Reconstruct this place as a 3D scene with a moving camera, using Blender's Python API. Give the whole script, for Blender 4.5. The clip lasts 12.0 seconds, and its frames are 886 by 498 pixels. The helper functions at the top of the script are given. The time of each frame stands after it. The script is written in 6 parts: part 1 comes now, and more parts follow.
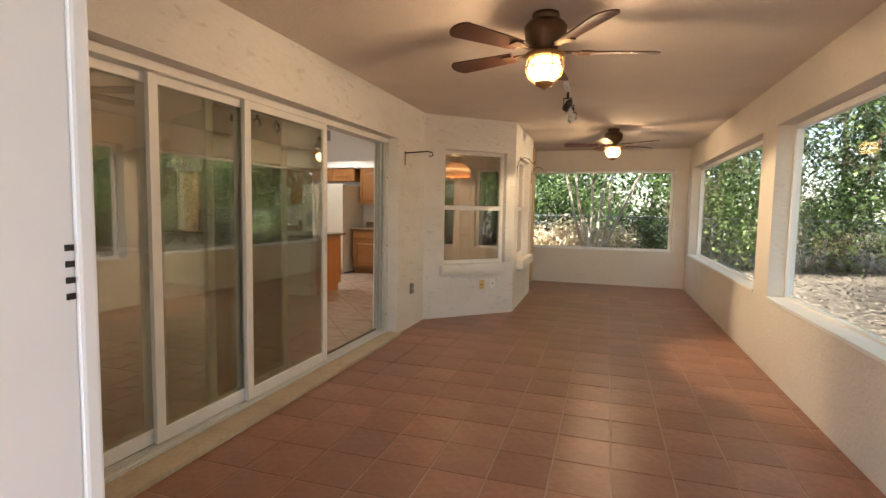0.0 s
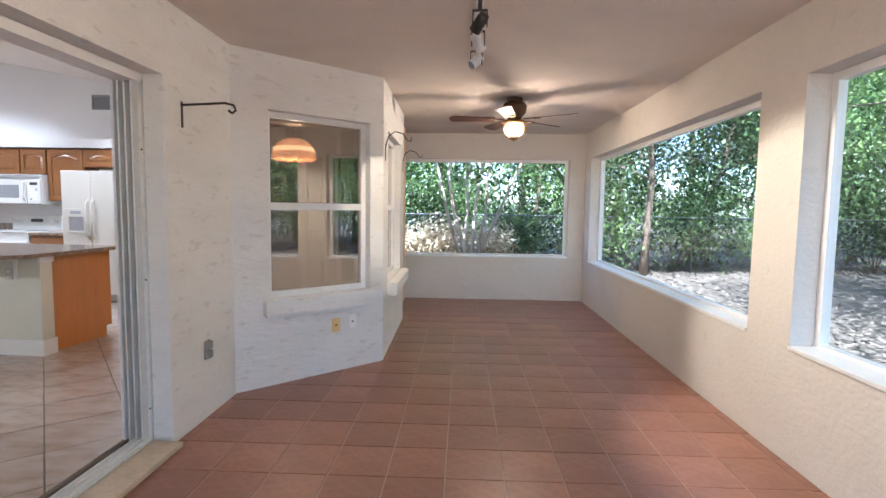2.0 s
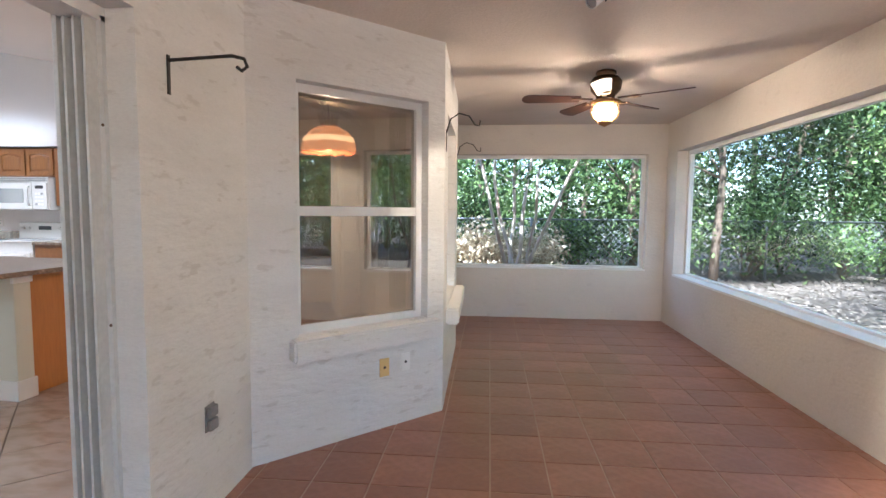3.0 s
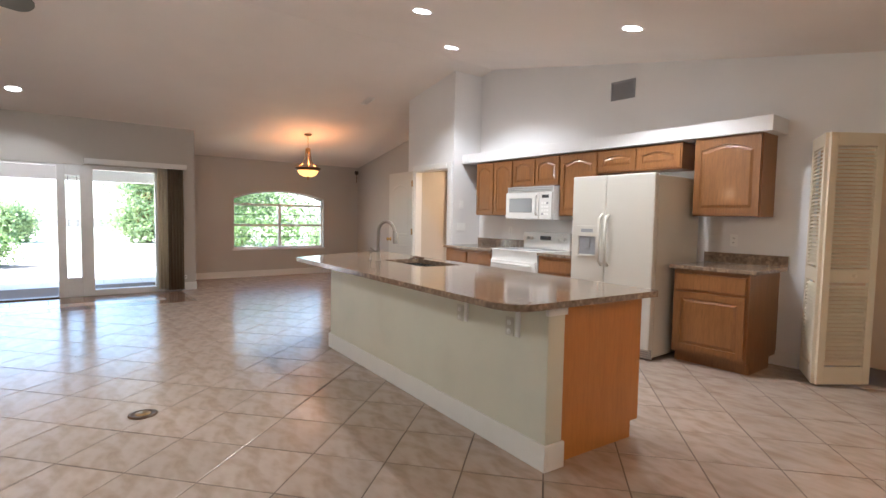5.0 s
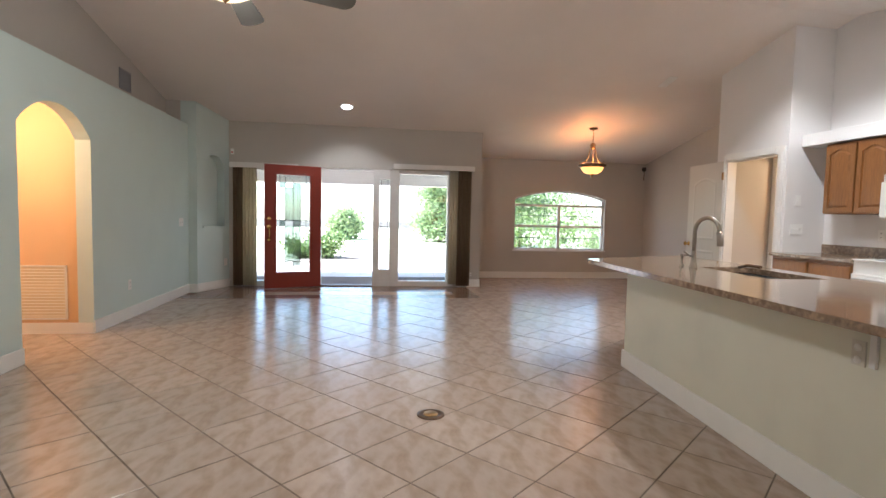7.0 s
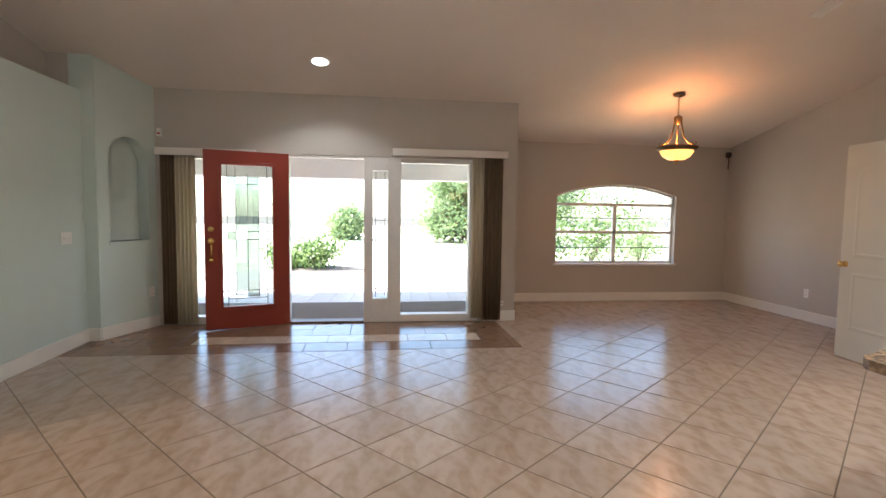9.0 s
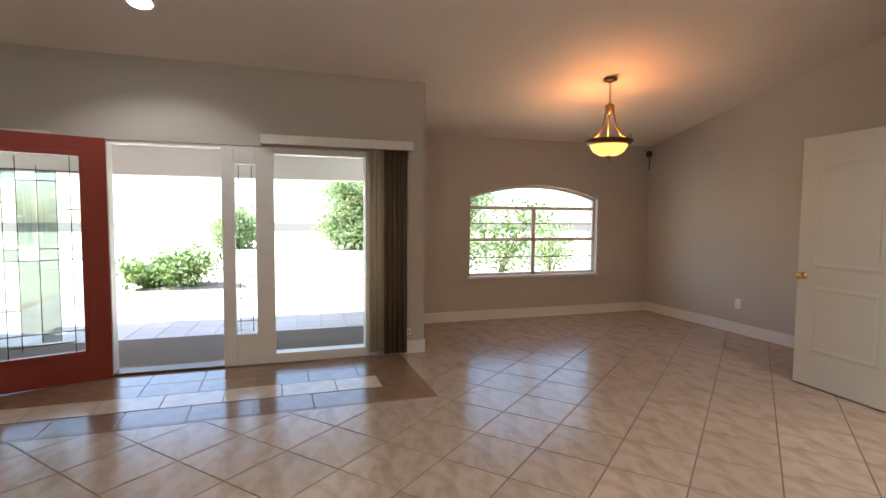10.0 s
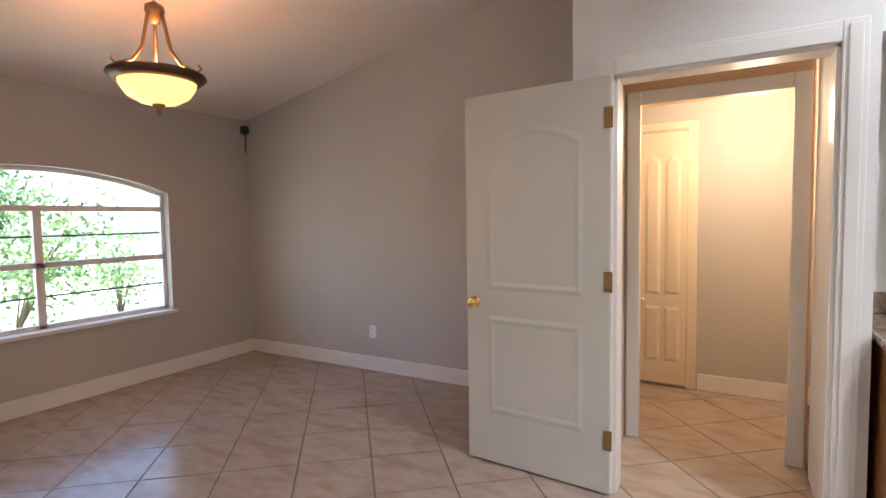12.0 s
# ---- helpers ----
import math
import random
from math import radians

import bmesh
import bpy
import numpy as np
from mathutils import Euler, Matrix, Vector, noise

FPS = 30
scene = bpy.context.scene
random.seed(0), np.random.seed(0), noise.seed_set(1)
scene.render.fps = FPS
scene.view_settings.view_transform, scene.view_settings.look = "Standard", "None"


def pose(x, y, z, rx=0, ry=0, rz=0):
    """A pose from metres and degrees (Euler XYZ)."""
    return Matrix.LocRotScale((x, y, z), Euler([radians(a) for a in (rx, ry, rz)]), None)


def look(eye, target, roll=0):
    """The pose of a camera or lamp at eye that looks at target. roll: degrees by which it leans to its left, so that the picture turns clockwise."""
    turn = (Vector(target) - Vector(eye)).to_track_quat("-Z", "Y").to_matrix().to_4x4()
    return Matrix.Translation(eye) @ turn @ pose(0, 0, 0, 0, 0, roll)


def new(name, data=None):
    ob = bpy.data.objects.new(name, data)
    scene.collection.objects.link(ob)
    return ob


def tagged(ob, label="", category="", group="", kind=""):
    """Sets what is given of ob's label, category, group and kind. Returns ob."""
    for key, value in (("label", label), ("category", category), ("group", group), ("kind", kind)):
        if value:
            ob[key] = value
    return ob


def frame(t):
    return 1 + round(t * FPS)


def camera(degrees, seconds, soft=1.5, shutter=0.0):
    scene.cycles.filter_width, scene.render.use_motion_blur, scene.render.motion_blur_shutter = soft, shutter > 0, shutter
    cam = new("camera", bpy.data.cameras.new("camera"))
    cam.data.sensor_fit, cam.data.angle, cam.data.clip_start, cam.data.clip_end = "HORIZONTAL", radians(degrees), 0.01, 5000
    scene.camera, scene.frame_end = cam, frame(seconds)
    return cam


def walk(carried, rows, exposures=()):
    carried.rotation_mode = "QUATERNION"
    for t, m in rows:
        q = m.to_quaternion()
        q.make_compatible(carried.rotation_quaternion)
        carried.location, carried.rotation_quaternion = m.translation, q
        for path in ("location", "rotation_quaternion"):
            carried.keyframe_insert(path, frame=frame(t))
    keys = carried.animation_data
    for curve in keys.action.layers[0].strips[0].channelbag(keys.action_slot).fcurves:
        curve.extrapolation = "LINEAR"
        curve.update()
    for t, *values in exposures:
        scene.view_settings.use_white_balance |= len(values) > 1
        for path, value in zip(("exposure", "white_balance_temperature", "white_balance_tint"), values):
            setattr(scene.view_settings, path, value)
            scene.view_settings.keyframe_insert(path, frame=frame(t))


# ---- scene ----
cam = camera(82.1, 12.0)
PATH = [
    (0, (0.692, -0.323, 1.305), (0.084, 1.576, 1.147), 1.0),
    (0.5, (0.53, 0.143, 1.301), (0.22, 2.113, 1.145), 0.9),
    (1, (0.41, 0.692, 1.3), (0.264, 2.681, 1.14), 0.9),
    (1.5, (0.328, 1.294, 1.314), (0.238, 3.285, 1.151), 0.8),
    (2, (0.226, 1.902, 1.324), (0.152, 3.894, 1.163), 0.8),
    (2.5, (0.059, 2.464, 1.327), (-0.018, 4.456, 1.171), 0.9),
    (2.7, (-0.01, 2.656, 1.325), (-0.099, 4.648, 1.171), 0.7),
    (4.3, (-1.192, 3.842, 1.336), (-2.324, 5.485, 1.194), 0.9),
    (4.4, (-1.261, 3.861, 1.336), (-2.459, 5.456, 1.193), 0.7),
    (4.5, (-1.336, 3.901, 1.33), (-2.602, 5.443, 1.19), 0.9),
    (5, (-1.689, 4.063, 1.304), (-3.257, 5.298, 1.18), 1.0),
    (5.5, (-1.85, 4.11, 1.285), (-3.648, 4.978, 1.17), 1.1),
    (6, (-1.944, 4.112, 1.255), (-3.859, 4.682, 1.147), 1.2),
    (6.5, (-2.041, 4.125, 1.235), (-4.0, 4.512, 1.126), 1.3),
    (7, (-2.353, 4.139, 1.221), (-4.327, 4.435, 1.095), 1.3),
    (7.2, (-2.556, 4.157, 1.226), (-4.531, 4.442, 1.097), 1.2),
    (9, (-4.943, 4.378, 1.357), (-6.921, 4.64, 1.211), 0.8),
    (9.5, (-5.588, 4.499, 1.368), (-7.552, 4.85, 1.231), 0.5),
    (10, (-6.208, 4.687, 1.376), (-8.103, 5.312, 1.25), 0.4),
    (10.5, (-6.772, 4.946, 1.39), (-8.537, 5.878, 1.268), 0.0),
    (11, (-7.29, 5.302, 1.401), (-8.848, 6.55, 1.275), -0.3),
    (11.5, (-7.701, 5.742, 1.374), (-8.999, 7.258, 1.256), -0.4),
    (12, (-8.004, 6.294, 1.379), (-8.996, 8.026, 1.259), -0.9),
]
EXPOSURES = [(0, 2.4, 6700, 10), (0.5, 2.8, 5600, 10), (1, 2.8, 5150, 10), (2.5, 2.8, 4950, 10), (3.3, 2.75, 5200, 10), (4.3, 2.65, 5600, 10), (6, 2.45, 5650, 10), (7, 2.42, 5750, 10), (9, 2.4, 6100, 10), (10, 2.22, 6200, 10), (11, 2.25, 6500, 10), (12, 2.55, 5450, 10)]
walk(cam, [(t, look(eye, target, roll)) for t, eye, target, roll in PATH], EXPOSURES)

# ---- light ----
SUN_EL = radians(57)
world = bpy.data.worlds.new("sky")
scene.world = world
world.use_nodes = True
wn = world.node_tree
sky = wn.nodes.new("ShaderNodeTexSky")
sky.sky_type, sky.sun_disc = "NISHITA", False
sky.sun_elevation, sky.sun_rotation = SUN_EL, radians(200.6)
wn.links.new(sky.outputs[0], wn.nodes["Background"].inputs[0])
wn.nodes["Background"].inputs[1].default_value = 0.15


def lamp(name, kind, energy, at, color=(1, 1, 1), size=0.1, target=None, spot=None):
    data = bpy.data.lights.new(name, kind)
    data.energy, data.color = energy, color
    if kind == "AREA":
        data.shape, data.size, data.size_y = "RECTANGLE", *(size if isinstance(size, tuple) else (size, size))
    elif kind == "SUN":
        data.angle = size
    else:
        data.shadow_soft_size = size
    if spot:
        data.spot_size, data.spot_blend = radians(spot), 0.45
    ob = new(name, data)
    ob.matrix_world = look(at, target) if target else pose(*at)
    return ob


lamp("sun", "SUN", 4.6, (0, 0, 20), (1, 0.95, 0.86), radians(0.5), (2.6, 6.9, 20 - 11.3))
WARM, SOFT = (1, 0.66, 0.36), (1, 0.92, 0.82)
# ---- materials ----


def material(name, color, rough=0.6, metal=0.0, grain=0.0, scale=40.0, stain=0.0, stain_scale=2.0, stain_color=None, bump=0.0, bump_scale=None, vary=0.0, coat=0.0, emit=None, stretch=None, marks=None):
    m = bpy.data.materials.new(name)
    m.use_nodes = True
    t = m.node_tree
    b = t.nodes["Principled BSDF"]
    b.inputs["Roughness"].default_value, b.inputs["Metallic"].default_value = rough, metal
    b.inputs["Coat Weight"].default_value = coat
    b.inputs["Coat Roughness"].default_value = 0.08
    coord = t.nodes.new("ShaderNodeTexCoord").outputs["Object"]
    if stretch:
        mp = t.nodes.new("ShaderNodeMapping")
        mp.inputs["Scale"].default_value = stretch
        t.links.new(coord, mp.inputs[0])
        coord = mp.outputs[0]

    def noise_node(s, detail=5):
        n = t.nodes.new("ShaderNodeTexNoise")
        n.inputs["Scale"].default_value, n.inputs["Detail"].default_value = s, detail
        t.links.new(coord, n.inputs["Vector"])
        return n

    def mix(fac, a, c):
        x = t.nodes.new("ShaderNodeMix")
        x.data_type = "RGBA"
        if isinstance(fac, float):
            x.inputs["Factor"].default_value = fac
        else:
            t.links.new(fac, x.inputs["Factor"])
        for value, socket in ((a, x.inputs["A"]), (c, x.inputs["B"])):
            if isinstance(value, tuple):
                socket.default_value = (*value, 1)
            else:
                t.links.new(value, socket)
        return x.outputs["Result"]

    def ramp(value, lo, hi, top):
        r = t.nodes.new("ShaderNodeMapRange")
        r.inputs["From Min"].default_value, r.inputs["From Max"].default_value, r.inputs["To Max"].default_value = lo, hi, top
        t.links.new(value, r.inputs["Value"])
        return r.outputs["Result"]

    col = tuple(color)
    if vary:
        info = t.nodes.new("ShaderNodeObjectInfo")
        col = mix(ramp(info.outputs["Random"], 0, 1, 1.0), tuple(c * (1 - vary) for c in color), tuple(min(1, c * (1 + vary)) for c in color))
    if stain:
        dark = stain_color or tuple(c * 0.6 for c in color)
        col = mix(ramp(noise_node(stain_scale, 6).outputs["Fac"], 0.45, 0.72, stain), col, dark)
    if grain:
        col = mix(ramp(noise_node(scale).outputs["Fac"], 0.4, 0.7, grain), col, tuple(c * 0.55 for c in color))
    if marks:
        col = mix(ramp(noise_node(marks[0], 8).outputs["Fac"], marks[1], marks[1] + 0.06, marks[2]), col, marks[3])
    if isinstance(col, tuple):
        b.inputs["Base Color"].default_value = (*col, 1)
    else:
        t.links.new(col, b.inputs["Base Color"])
    if bump:
        n = t.nodes.new("ShaderNodeBump")
        n.inputs["Strength"].default_value, n.inputs["Distance"].default_value = bump, 0.01
        t.links.new(noise_node(bump_scale or scale).outputs["Fac"], n.inputs["Height"])
        t.links.new(n.outputs[0], b.inputs["Normal"])
    if emit:
        b.inputs["Emission Color"].default_value, b.inputs["Emission Strength"].default_value = (*emit[:3], 1), emit[3]
    return m


def glass_material(name, tint=(0.95, 0.97, 0.96), gain=1.0, graze=0.6):
    """Clear glass whose gloss grows towards grazing angles."""
    m = bpy.data.materials.new(name)
    m.use_nodes = True
    t = m.node_tree
    t.nodes.remove(t.nodes["Principled BSDF"])
    clear, gloss, facing, mixer = (t.nodes.new("ShaderNode" + k) for k in ("BsdfTransparent", "BsdfGlossy", "LayerWeight", "MixShader"))
    power, scale = t.nodes.new("ShaderNodeMath"), t.nodes.new("ShaderNodeMath")
    power.operation, scale.operation = "POWER", "MULTIPLY_ADD"
    facing.inputs[0].default_value, power.inputs[1].default_value = 0.5, 4.0
    scale.inputs[1].default_value, scale.inputs[2].default_value = graze, 0.03 * gain
    clear.inputs[0].default_value, gloss.inputs["Roughness"].default_value = (*tint, 1), 0.0
    for a, c in ((facing.outputs["Facing"], power.inputs[0]), (power.outputs[0], scale.inputs[0]), (scale.outputs[0], mixer.inputs[0]), (clear.outputs[0], mixer.inputs[1]), (gloss.outputs[0], mixer.inputs[2]), (mixer.outputs[0], t.nodes["Material Output"].inputs[0])):
        t.links.new(a, c)
    return m


STUCCO = material("stucco", (0.66, 0.62, 0.57), 0.9, grain=0.15, scale=90, stain=0.3, stain_scale=1.6, stain_color=(0.52, 0.48, 0.44), bump=0.5, bump_scale=26, marks=(9.0, 0.64, 0.22, (0.45, 0.41, 0.37)), stretch=(1, 1, 1.6))
STUCCO_ROUGH = material("stucco_weathered", (0.78, 0.775, 0.76), 0.9, grain=0.15, scale=70, stain=0.35, stain_scale=1.5, stain_color=(0.6, 0.58, 0.55), bump=0.9, bump_scale=11, stretch=(1, 1, 3.2), marks=(7.5, 0.615, 0.3, (0.42, 0.39, 0.35)))
PLASTER = material("porch_ceiling_plaster", (0.7, 0.63, 0.57), 0.9, grain=0.15, scale=90, stain=0.3, stain_scale=1.5, bump=0.4, bump_scale=60)
PAINT_CEIL = material("ceiling_paint", (0.79, 0.73, 0.675), 0.9, stain=0.12, stain_scale=1.2, bump=0.25, bump_scale=120)
PAINT_WALL = material("greige_wall_paint", (0.52, 0.495, 0.455), 0.8, stain=0.1, stain_scale=1.5, bump=0.2, bump_scale=120)
PAINT_WHITE = material("white_wall_paint", (0.78, 0.77, 0.76), 0.75, stain=0.08, stain_scale=2, bump=0.15, bump_scale=110)
PAINT_TEAL = material("teal_wall_paint", (0.58, 0.69, 0.67), 0.75, stain=0.1, stain_scale=2, bump=0.2, bump_scale=110)
PAINT_PEACH = material("peach_wall_paint", (0.72, 0.5, 0.31), 0.8, stain=0.1, stain_scale=2, bump=0.15, bump_scale=110)
TRIM = material("white_trim_paint", (0.8, 0.79, 0.76), 0.45, stain=0.08, stain_scale=6)
DOOR_WHITE = material("door_paint", (0.62, 0.61, 0.56), 0.45, stain=0.06, stain_scale=3, bump=0.05, bump_scale=80)
DOOR_CREAM = material("cream_closet_paint", (0.75, 0.66, 0.5), 0.5, stain=0.06, stain_scale=4)
FRAME_WHITE = material("white_aluminium", (0.8, 0.8, 0.79), 0.4, grain=0.06, scale=30, stain=0.12, stain_scale=7)
# White whose blue cast of skylight is put into the colour, for the door jamb.
SKY_WHITE = material("sky_tinted_white", (0.8, 0.85, 0.88), 0.4, stain=0.08, stain_scale=4)
FRAME_GREY = material("grey_aluminium", (0.7, 0.71, 0.7), 0.45, metal=0.2, grain=0.2, scale=50, stain=0.25, stain_scale=8)
CONCRETE = material("painted_concrete_sill", (0.55, 0.46, 0.34), 0.85, grain=0.3, scale=50, stain=0.5, stain_scale=5, bump=0.4, bump_scale=60)
PORCH_TILE = material("terracotta_tile", (0.33, 0.16, 0.108), 0.34, grain=0.35, scale=24, stain=0.65, stain_scale=3, stain_color=(0.23, 0.1, 0.065), bump=0.35, bump_scale=18, vary=0.16, marks=(11.0, 0.63, 0.35, (0.34, 0.19, 0.14)))
PORCH_GROUT = material("porch_grout", (0.5, 0.38, 0.29), 0.9, grain=0.3, scale=80, stain=0.6, stain_scale=1.2, stain_color=(0.2, 0.13, 0.09))
FLOOR_TILE = material("beige_ceramic_tile", (0.46, 0.37, 0.305), 0.21, grain=0.25, scale=9, stain=0.75, stain_scale=4.2, stain_color=(0.3, 0.215, 0.15), bump=0.04, bump_scale=10, vary=0.07, stretch=(1, 2.2, 1))
FLOOR_GROUT = material("floor_grout", (0.15, 0.115, 0.085), 0.9, grain=0.3, scale=80)
BAND_TILE = material("brown_border_tile", (0.25, 0.155, 0.1), 0.18, grain=0.25, scale=10, stain=0.5, stain_scale=5, vary=0.12)
BAND_LIGHT = material("cream_border_tile", (0.6, 0.5, 0.4), 0.16, grain=0.2, scale=10, stain=0.4, stain_scale=5, vary=0.08)
WOOD = material("honey_oak", (0.28, 0.12, 0.036), 0.38, grain=0.5, scale=14, stain=0.3, stain_scale=3, vary=0.05, stretch=(6, 6, 0.7), coat=0.15)
WOOD_PANEL = material("orange_oak_veneer", (0.5, 0.2, 0.04), 0.35, grain=0.25, scale=12, stain=0.3, stain_scale=2, stretch=(5, 5, 0.6), coat=0.2)
GRANITE = material("brown_granite", (0.25, 0.18, 0.125), 0.1, grain=0.85, scale=45, stain=0.7, stain_scale=26, stain_color=(0.5, 0.38, 0.27))
APPLIANCE = material("bisque_enamel", (0.58, 0.55, 0.485), 0.3, stain=0.05, stain_scale=2, coat=0.2)
APPLIANCE_WHITE = material("white_enamel", (0.7, 0.69, 0.66), 0.25, stain=0.04, coat=0.2)
BLACK = material("black_plastic", (0.03, 0.03, 0.03), 0.4, grain=0.2)
DARK_GLASS = material("dark_oven_glass", (0.25, 0.26, 0.27), 0.1, stain=0.1)
GREY_VENT = material("grey_vent_metal", (0.3, 0.3, 0.31), 0.6, grain=0.15)
NICKEL = material("brushed_nickel", (0.34, 0.32, 0.29), 0.33, metal=1, grain=0.15, scale=60)
STEEL = material("stainless_steel", (0.5, 0.5, 0.5), 0.25, metal=1, grain=0.15, scale=60)
BRASS = material("polished_brass", (0.8, 0.55, 0.2), 0.2, metal=1, grain=0.1)
BRONZE = material("aged_bronze", (0.14, 0.09, 0.055), 0.45, metal=0.7, grain=0.3, scale=40)
GOLD_BRONZE = material("antique_gold", (0.4, 0.25, 0.11), 0.4, metal=0.8, grain=0.4, scale=50)
BLADE = material("dark_walnut_blade", (0.07, 0.03, 0.02), 0.4, grain=0.4, scale=20, stretch=(8, 1, 1))
BLADE_GREY = material("grey_fan_blade", (0.09, 0.085, 0.07), 0.45, grain=0.25, scale=20)
IRON = material("black_iron", (0.05, 0.05, 0.05), 0.55, metal=0.6, grain=0.3)
RED = material("red_door_paint", (0.24, 0.03, 0.016), 0.4, grain=0.1, scale=30, stain=0.12, stain_scale=2, coat=0.1)


CREAM_PLATE = material("cream_cover_plate", (0.75, 0.55, 0.22), 0.45, stain=0.1)
WHITE_PLATE = material("white_cover_plate", (0.85, 0.85, 0.83), 0.4, stain=0.06)
GREY_PLATE = material("grey_outdoor_outlet", (0.25, 0.25, 0.25), 0.5, grain=0.2)
LAMP_GLASS = material("lit_porch_globe", (1, 0.8, 0.5), 0.4, emit=(1, 0.6, 0.24, 2.6))
BOWL = material("lit_alabaster_bowl", (1, 0.75, 0.4), 0.5, stain=0.2, stain_scale=8, emit=(1, 0.45, 0.1, 0.45))
BOWL_WHITE = material("lit_frosted_bowl", (1, 0.9, 0.75), 0.5, emit=(1, 0.72, 0.4, 0.45))
CAN_GLOW = material("lit_recessed_lens", (1, 1, 1), 0.5, emit=(1, 0.98, 0.99, 6))
TIFFANY = material("lit_orange_shade", (0.6, 0.18, 0.04), 0.4, stain=0.5, stain_scale=24, stain_color=(0.85, 0.5, 0.2), emit=(1, 0.42, 0.16, 0.42))
# Paler, stronger copy of TIFFANY: the bulb's glow painted as a band.
TIFFANY_PALE = material("lit_shade_glow", (0.9, 0.6, 0.3), 0.4, stain=0.3, stain_scale=24, emit=(1, 0.62, 0.32, 0.9))
SPOT_GLOW = material("lit_spot_lens", (1, 0.9, 0.75), 0.5, emit=(1, 0.88, 0.7, 5))
GLASS = glass_material("window_glass")
GLASS_PORCH = glass_material("porch_window_glass", (0.98, 0.98, 0.97), 0.7, 0.15)
GLASS_TINT = glass_material("tinted_slider_glass", (0.7, 0.7, 0.6), 9.0, 0.8)
GLASS_BAY = glass_material("bay_window_glass", (0.6, 0.54, 0.45), 11.0, 0.8)
LEAD = material("lead_came", (0.05, 0.05, 0.05), 0.5, metal=0.5)
FROST = glass_material("leaded_clear_panel", (0.6, 0.66, 0.64), 4.0)
BARK = material("tree_bark", (0.19, 0.14, 0.1), 0.9, grain=0.5, scale=18, stain=0.4, stain_scale=3, bump=0.6, bump_scale=20, stretch=(3, 3, 0.6))
BARK_PALE = material("pale_bark", (0.58, 0.5, 0.43), 0.8, grain=0.3, scale=12, stain=0.7, stain_scale=3, stain_color=(0.3, 0.13, 0.08), stretch=(2, 2, 0.5))
GROUND = material("leaf_litter_ground", (0.12, 0.1, 0.08), 0.95, grain=0.7, scale=9, stain=0.8, stain_scale=1.1, stain_color=(0.08, 0.075, 0.05), bump=0.8, bump_scale=20)
LITTER = material("dry_leaves", (0.18, 0.15, 0.12), 0.9, grain=0.3)
PAVER = material("pale_porch_tile", (0.56, 0.46, 0.41), 0.4, grain=0.2, scale=20, stain=0.3, vary=0.1)
# Front ground kept pale: the washed-out sunlight is part of its colour.
DRIVE = material("sun_washed_lawn", (0.62, 0.57, 0.44), 0.95, grain=0.3, scale=10, stain=0.5, stain_scale=0.8, stain_color=(0.32, 0.38, 0.16), bump=0.4)
GALV = material("galvanised_steel", (0.14, 0.15, 0.15), 0.5, metal=0.5, grain=0.3)


def leaf_material(name, a, c):
    m = bpy.data.materials.new(name)
    m.use_nodes = True
    t = m.node_tree
    b = t.nodes["Principled BSDF"]
    geo = t.nodes.new("ShaderNodeNewGeometry")
    r = t.nodes.new("ShaderNodeValToRGB")
    r.color_ramp.elements[0].color, r.color_ramp.elements[1].color = (*a, 1), (*c, 1)
    t.links.new(geo.outputs["Random Per Island"], r.inputs[0])
    t.links.new(r.outputs[0], b.inputs["Base Color"])
    b.inputs["Roughness"].default_value = 0.5
    tr = t.nodes.new("ShaderNodeBsdfTranslucent")
    t.links.new(r.outputs[0], tr.inputs[0])
    mx = t.nodes.new("ShaderNodeMixShader")
    mx.inputs[0].default_value = 0.4
    for s, d in ((b.outputs[0], mx.inputs[1]), (tr.outputs[0], mx.inputs[2]), (mx.outputs[0], t.nodes["Material Output"].inputs[0])):
        t.links.new(s, d)
    return m


CLOTH_BROWN = leaf_material("brown_blind_vanes", (0.24, 0.185, 0.12), (0.31, 0.24, 0.16))
CLOTH_SHEER = leaf_material("cream_sheer_vanes", (0.7, 0.64, 0.5), (0.78, 0.72, 0.58))

LEAF = leaf_material("green_leaves", (0.02, 0.045, 0.015), (0.2, 0.3, 0.1))
# Paler copy of the leaf colour, standing in for strong sun out front.
LEAF_SUN = leaf_material("sunlit_pale_leaves", (0.16, 0.24, 0.1), (0.45, 0.55, 0.28))
# Dark and bright copies put shaded and sunlit foliage into the leaf colour.
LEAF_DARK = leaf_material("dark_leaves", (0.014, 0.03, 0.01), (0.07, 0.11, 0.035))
LEAF_BRIGHT = leaf_material("bright_leaves", (0.05, 0.11, 0.03), (0.32, 0.44, 0.15))
DRY_GRASS = leaf_material("dry_grass_blades", (0.35, 0.27, 0.17), (0.75, 0.66, 0.48))
LEAF_RED = leaf_material("russet_leaves", (0.1, 0.08, 0.03), (0.3, 0.16, 0.08))

# ---- mesh helpers ----


def bx(bm, x0, x1, y0, y1, z0, z1, bevel=0.0, m=None):
    """A box into bm; m: a further pose."""
    part_bm = bmesh.new()
    bmesh.ops.create_cube(part_bm, size=1)
    bmesh.ops.scale(part_bm, vec=(abs(x1 - x0), abs(y1 - y0), abs(z1 - z0)), verts=part_bm.verts)
    bmesh.ops.translate(part_bm, vec=((x0 + x1) / 2, (y0 + y1) / 2, (z0 + z1) / 2), verts=part_bm.verts)
    if bevel:
        bmesh.ops.bevel(part_bm, geom=part_bm.edges, offset=bevel, segments=2, affect="EDGES", profile=0.6)
    join(bm, part_bm, m)
    return bm


